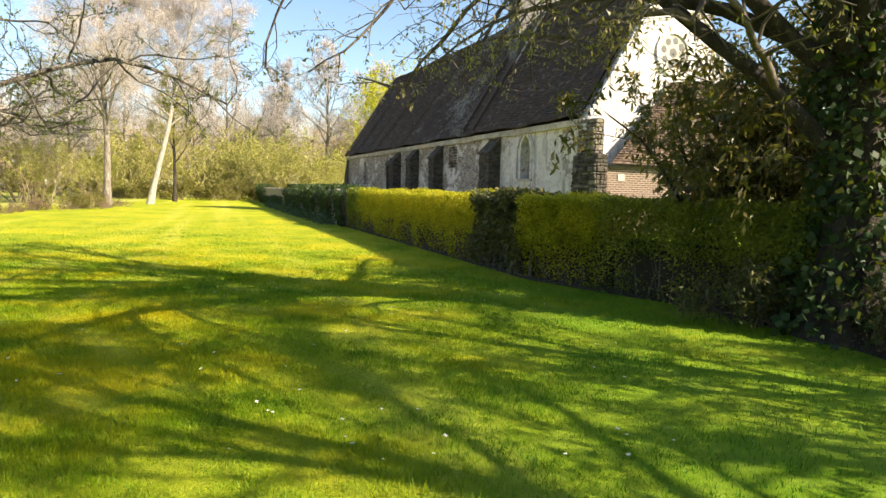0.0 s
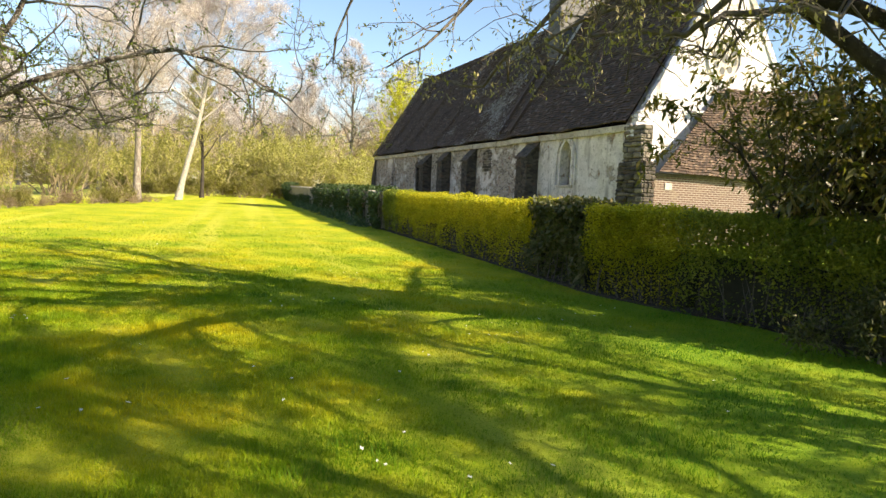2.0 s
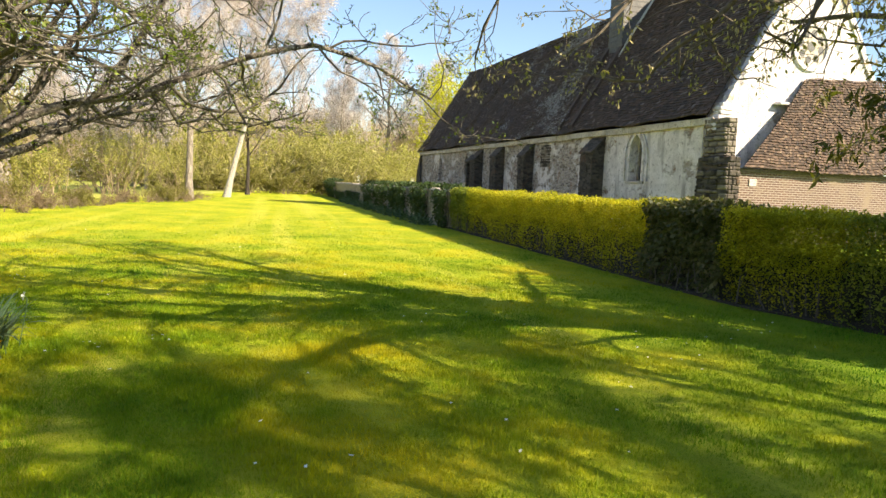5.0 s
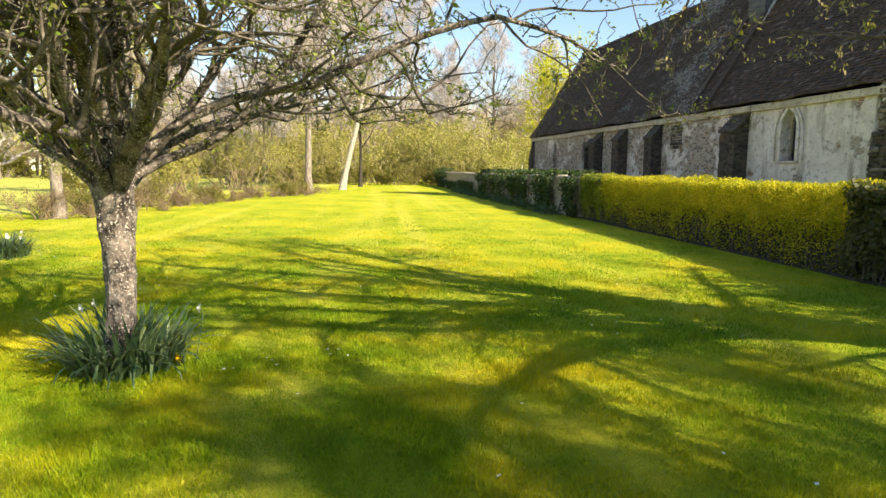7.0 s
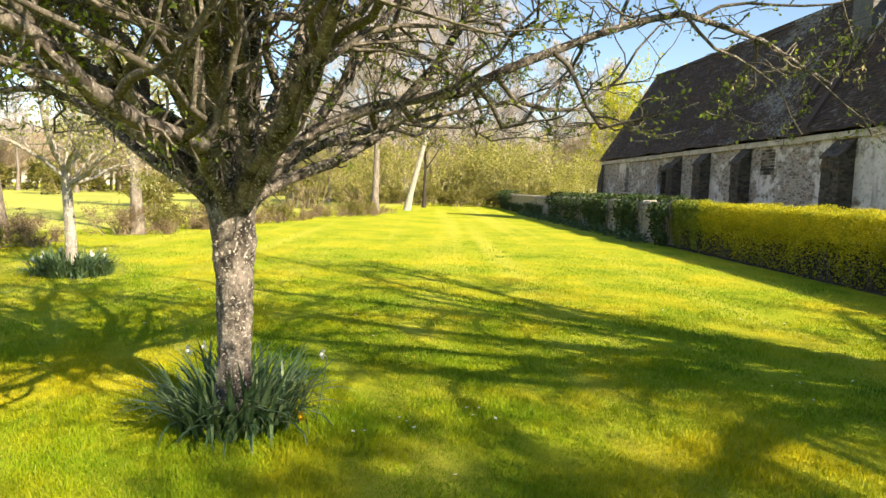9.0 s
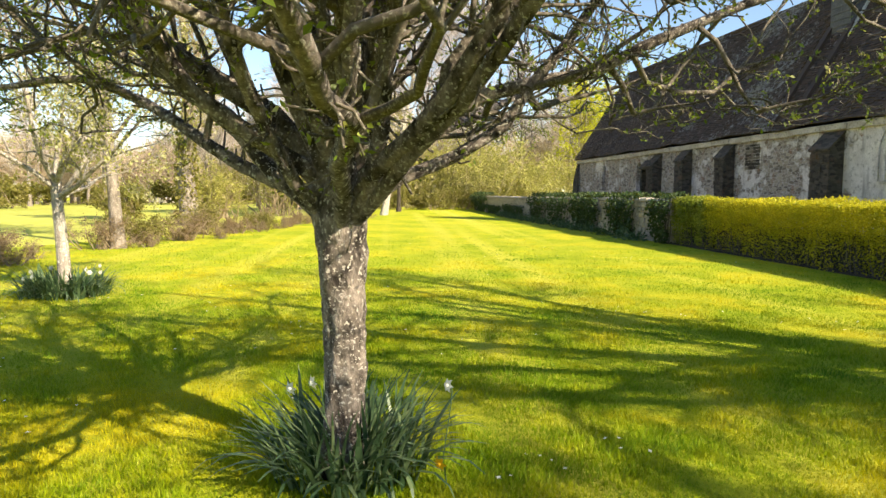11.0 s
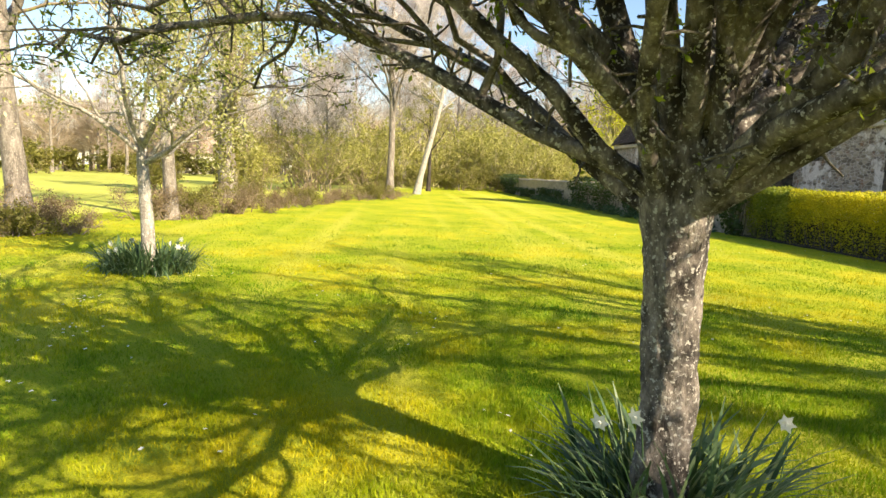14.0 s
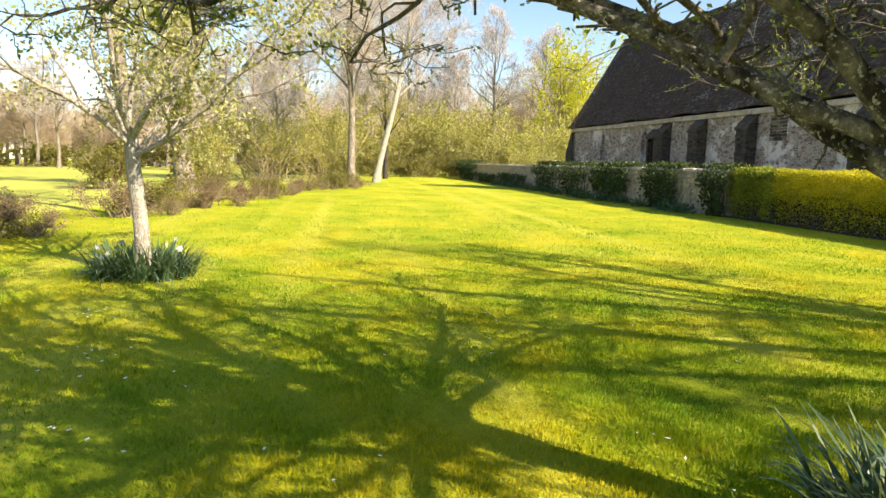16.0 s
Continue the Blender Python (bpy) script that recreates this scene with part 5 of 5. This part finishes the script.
for i in range(17):
    bx, by = -15 - i * 1.2, 58.5 + rb.uniform(-1.5, 3) - 0.35 * i
    c = copy_thing(und, pose(bx, by, gz(bx, by), 0, 0, rb.uniform(0, 360)))
    s = rb.uniform(0.5, 0.95)
    c.scale = (s, s, s)
far = [tall_tree("bare_tree", -28, 104, "tall bare tree against the sky", 601, 20, 0.35, (0, 0), BARK_GREY, BARK_GREY, LEAF_BUD, 0.3, 0.7, 3, limbs=20, aspect=0.035, levels=3, rmin=0.016),
       tall_tree("bare_tree", -20, 100, "tall bare tree against the sky", 602, 22, 0.38, (0.01, 0), BARK_GREY, BARK_GREY, LEAF_BUD, 0.28, 0.7, 3, limbs=20, aspect=0.035, levels=3, rmin=0.016),
       tall_tree("bare_tree", -12.5, 98, "tall bare tree against the sky", 603, 19, 0.33, (0, 0.01), BARK_GREY, BARK_GREY, LEAF_BUD, 0.3, 0.7, 3, limbs=20, aspect=0.035, levels=3, rmin=0.016)]
for w in far:
    tagged(w, group="bare trees beyond the lawn")
for bx, by, k, s in ((-36, 92, 0, 0.8), (-43, 84, 1, 0.85), (-50, 88, 2, 0.8), (-39, 70, 2, 0.7), (-33, 76, 1, 0.65), (-57, 76, 0, 0.7), (-48, 66, 2, 0.6), (-7, 104, 0, 0.8), (-64, 84, 1, 0.7), (-30, 66, 0, 0.6), (-37, 60, 1, 0.55), (-31, 52, 2, 0.5), (-26, 74, 1, 0.7), (-22, 80, 2, 0.7), (-34, 84, 0, 0.8), (-44, 76, 0, 0.7), (-52, 70, 1, 0.65), (-41, 62, 0, 0.55), (-58, 90, 2, 0.8), (-70, 70, 0, 0.6), (-66, 58, 2, 0.6), (-74, 50, 1, 0.55), (-80, 62, 0, 0.6), (-84, 40, 2, 0.6), (-90, 50, 1, 0.7), (-60, 62, 0, 0.55), ):
    c = copy_thing(far[k], pose(bx, by, gz(bx, by), 0, 0, rb.uniform(0, 360)))
    c.scale = (s, s, s)
shrub("golden_willow", -9.2, 80, "tall narrow golden willow in bright yellow leaf", 604, 15.0, 1.5, LEAF_WILLOW, 0.3, 5, 0.45, 0.1, 18, TWIG_YELLOW, 0.1, split=0.12)
fh = shrub("field_hedge_bush", -60, 50, "distant field hedge bush", 605, 3.4, 4.0, LEAF_SCRUB, 0.28, 3, 0.5, 0.0, 11, TWIG_TAN)
tagged(fh, group="field hedge bushes")
for i in range(40):
    a = radians(98 + i * 2.5)
    bx, by = -6 + 92 * math.cos(a) * rb.uniform(0.9, 1.1), 5 + 92 * math.sin(a) * rb.uniform(0.9, 1.1)
    c = copy_thing(fh, pose(bx, by, gz(bx, by), 0, 0, rb.uniform(0, 360)))
    s = rb.uniform(0.6, 1.15)
    c.scale = (s * 1.5, s * 1.5, s)



def far_woods():
    """A belt of bare woodland beyond the fields: stems and a haze of fine twigs."""
    rng = np.random.default_rng(620)
    tk, q = Tubes(), []
    for i in range(150):
        a = radians(91 + 62 * (i + rng.uniform(0, 1)) / 150)
        r = rng.uniform(100, 150)
        x, y = -6 + r * math.cos(a), 5 + r * math.sin(a)
        h = rng.uniform(10, 17) * (0.72 if a > radians(128) else 1.0)
        base = np.array([x, y, gz(x, y)])
        tk.add([base, base + np.array([rng.normal(0, 0.3), rng.normal(0, 0.3), h * 0.5]), base + np.array([rng.normal(0, 0.6), rng.normal(0, 0.6), h * 0.9])], [0.26, 0.17, 0.05], 6)
        n = 2100
        u = unit(rng.normal(0, 1, (n, 3))) * rng.uniform(0.15, 1, (n, 1)) ** 0.6
        w = h * rng.uniform(0.26, 0.36)
        c = u * np.array([w, w, h * 0.42]) + np.array([0, 0, h * 0.6])
        c *= 1 + 0.2 * np.sin(c[:, :1] * 1.3 + i) * np.sin(c[:, 2:] * 1.1)
        d = unit(u * np.array([1, 1, 0.5]) + rng.normal(0, 0.35, (n, 3)) + np.array([0, 0, 0.7]))
        e = unit(np.cross(d, rng.normal(0, 1, (n, 3))))
        ln, wd = rng.uniform(0.6, 1.7, (n, 1)), rng.uniform(0.012, 0.03, (n, 1))
        p = base + c
        q.append(np.stack([p - e * wd, p + e * wd, p + d * ln + e * wd * 0.4, p + d * ln - e * wd * 0.4], axis=1))
    fw = tagged(hold("far_woodland"), "distant belt of bare pinkish-grey woodland", "woodland", kind="stuff")
    child("stemwork", tk.mesh("stems", BARK_GREY), fw, kind="stuff")
    child("twigwork", quads_mesh("twigs", np.concatenate(q), LEAF_HAZE), fw, kind="stuff")


far_woods()


def farmhouse():
    h = tagged(hold("farmhouse", pose(-76, 96, gz(-76, 96), 0, 0, 42)), "distant pale farmhouse with a reddish tiled roof", "house")
    part("wall", boxes((-7, 7, -3.2, 3.2, -0.2, 3.4)), PAINT_W, h)
    bm = bmesh.new()
    prism(bm, [(-3.7, 3.2), (0, 7.4), (3.7, 3.2), (3.5, 3.2), (0, 7.1), (-3.5, 3.2)], "x", -7.5, 7.5)
    part("roof", bm, ROOF_FAR, h)
    for sx in (-6.98, 6.98):
        bm = bmesh.new()
        prism(bm, [(-3.2, 3.4), (0, 6.9), (3.2, 3.4)], "x", sx - 0.1, sx + 0.1)
        part("gable", bm, PAINT_W, h)
    part("chimney", boxes((4.2, 5.0, -0.5, 0.5, 6.6, 8.4), bevel=0.04), BRICK, h)
    for sx in (-4.5, -1.0, 3.0):
        part("window", boxes((sx, sx + 1.0, -3.26, -3.204, 1.0, 2.3)), GLASS_DARK, h)
    part("door", boxes((0.9, 1.9, -3.26, -3.204, 0.0, 2.1)), WOOD, h)


farmhouse()


# ---- daffodils ----
def blade(rng, p, az, lean, length, width):
    """A strap leaf that arches over: five quads."""
    out = []
    d = np.array([math.cos(az), math.sin(az), 0])
    side = np.array([-d[1], d[0], 0])
    pts = []
    x, z = 0.0, 0.0
    ang = math.pi / 2 - lean * 0.4
    for i in range(6):
        pts.append(p + d * x + np.array([0, 0, z]))
        x += math.cos(ang) * length / 5
        z += math.sin(ang) * length / 5
        ang -= lean * 0.38 * rng.uniform(0.6, 1.4)
    for i in range(5):
        w0, w1 = width * (1 - (i / 5.5) ** 3), width * (1 - ((i + 1) / 5.2) ** 3)
        out.append((pts[i] - side * w0, pts[i] + side * w0, pts[i + 1] + side * max(w1, 0.001), pts[i + 1] - side * max(w1, 0.001)))
    return out


def flower(parent, p, az, tilt, petal, cup, size):
    fl = hold("flower", pose(*p, 0, tilt, az))
    fl.parent = parent
    q = []
    for i in range(6):
        a = i * math.pi / 3
        d, s = np.array([0.0, math.cos(a), math.sin(a)]), np.array([0.0, -math.sin(a), math.cos(a)])
        o = np.zeros(3)
        q.append((o, d * size * 0.5 + s * size * 0.3 + np.array([0.01, 0, 0]), d * size, d * size * 0.5 - s * size * 0.3 + np.array([0.01, 0, 0])))
    child("corolla", quads_mesh("petals", np.array(q), petal), fl)
    tb = Tubes()
    tb.add([(0.002, 0, 0), (size * 0.3, 0, 0), (size * 0.5, 0, 0)], [size * 0.16, size * 0.22, size * 0.3], 10)
    child("cup", tb.mesh("cup", cup), fl)
    st = Tubes()
    st.add([(0, 0, 0), (-0.03, 0, -0.03), (-0.035, 0, -0.12), (-0.03, 0, -p[2])], [0.004] * 4, 5)
    child("stalk", st.mesh("stalk", LEAF_DAFF), fl)


def daffodils(x, y, r, h, n, seed, flowers, label):
    rng = np.random.default_rng(seed)
    cl = tagged(hold("daffodil_clump", pose(x, y, gz(x, y))), label, "plant")
    q = []
    for i in range(n):
        a, k = rng.uniform(0, 2 * np.pi), math.sqrt(rng.uniform(0.03, 1)) * r * 0.72
        p = np.array([k * math.cos(a), k * math.sin(a), -0.01])
        q += blade(rng, p, a + rng.normal(0, 0.7), abs(rng.normal(0.3, 0.35)) + 0.6 * k / r, h * rng.uniform(0.7, 1.2), rng.uniform(0.008, 0.016))
    me = quads_mesh("leaves", np.array(q), LEAF_DAFF)
    child("leafage", me, cl, kind="stuff")
    for px, py, pz, col in flowers:
        flower(cl, (px, py, pz), rng.uniform(200, 330), rng.uniform(-10, 15), PETAL if col == "w" else PETAL_Y, PETAL_Y if col == "y" else PETAL, 0.046)


daffodils(-6.55, 6.56, 0.6, 0.5, 360, 71, [(-0.15, -0.16, 0.55, "w"), (-0.3, -0.14, 0.5, "w"), (0.52, 0.24, 0.47, "w"), (0.57, -0.12, 0.15, "y")], "clump of dark green daffodil leaves round the trunk")
fl2 = [(0.75 * math.cos(i * 2.4) * math.sqrt(i / 20), 0.75 * math.sin(i * 2.4) * math.sqrt(i / 20), 0.34 + 0.05 * math.sin(i * 5), "w") for i in range(1, 20, 2)]
daffodils(-13.3, 11.15, 0.85, 0.46, 620, 72, fl2, "clump of daffodils with pale flowers round a young tree")


# ---- lawn flowers and grass ----
def daisies(seed, spots):
    rng = np.random.default_rng(seed)
    q = []
    for x, y in spots:
        z = gz(x, y) + rng.uniform(0.025, 0.05)
        s = rng.uniform(0.011, 0.02)
        for k in range(3):
            a = k * math.pi / 3 + rng.uniform(0, 1)
            d, e = np.array([math.cos(a), math.sin(a), rng.normal(0, 0.2)]) * s, np.array([-math.sin(a), math.cos(a), 0.1]) * s * 0.5
            c = np.array([x, y, z])
            q.append((c - d, c + e, c + d, c - e))
    ob = new("daisies", quads_mesh("daisies", np.array(q), PETAL))
    tagged(ob, "scattered white daisies in the lawn", "daisies", kind="stuff")


rd = np.random.default_rng(81)
spots = []
for i in range(70):
    cx, cy = rd.uniform(-15, 2), rd.uniform(2, 26)
    for k in range(rd.integers(1, 7)):
        sx, sy = cx + rd.normal(0, 0.35), cy + rd.normal(0, 0.35)
        if sx < HX(sy) - 0.8:
            spots.append((sx, sy))
for cx, cy, k in ((-5.52, 6.83, 6), (-12.4, 9.2, 16), (-11.6, 8.1, 10), (-5.0, 7.3, 4)):
    spots += [(cx + rd.normal(0, 0.12), cy + rd.normal(0, 0.12)) for _ in range(k)]
daisies(82, spots)

gr = new("grass", quads_mesh("grass", grass_sward(91, 470000), GRASS))
tagged(gr, "short mown lawn grass, blade by blade", "grass", kind="stuff")
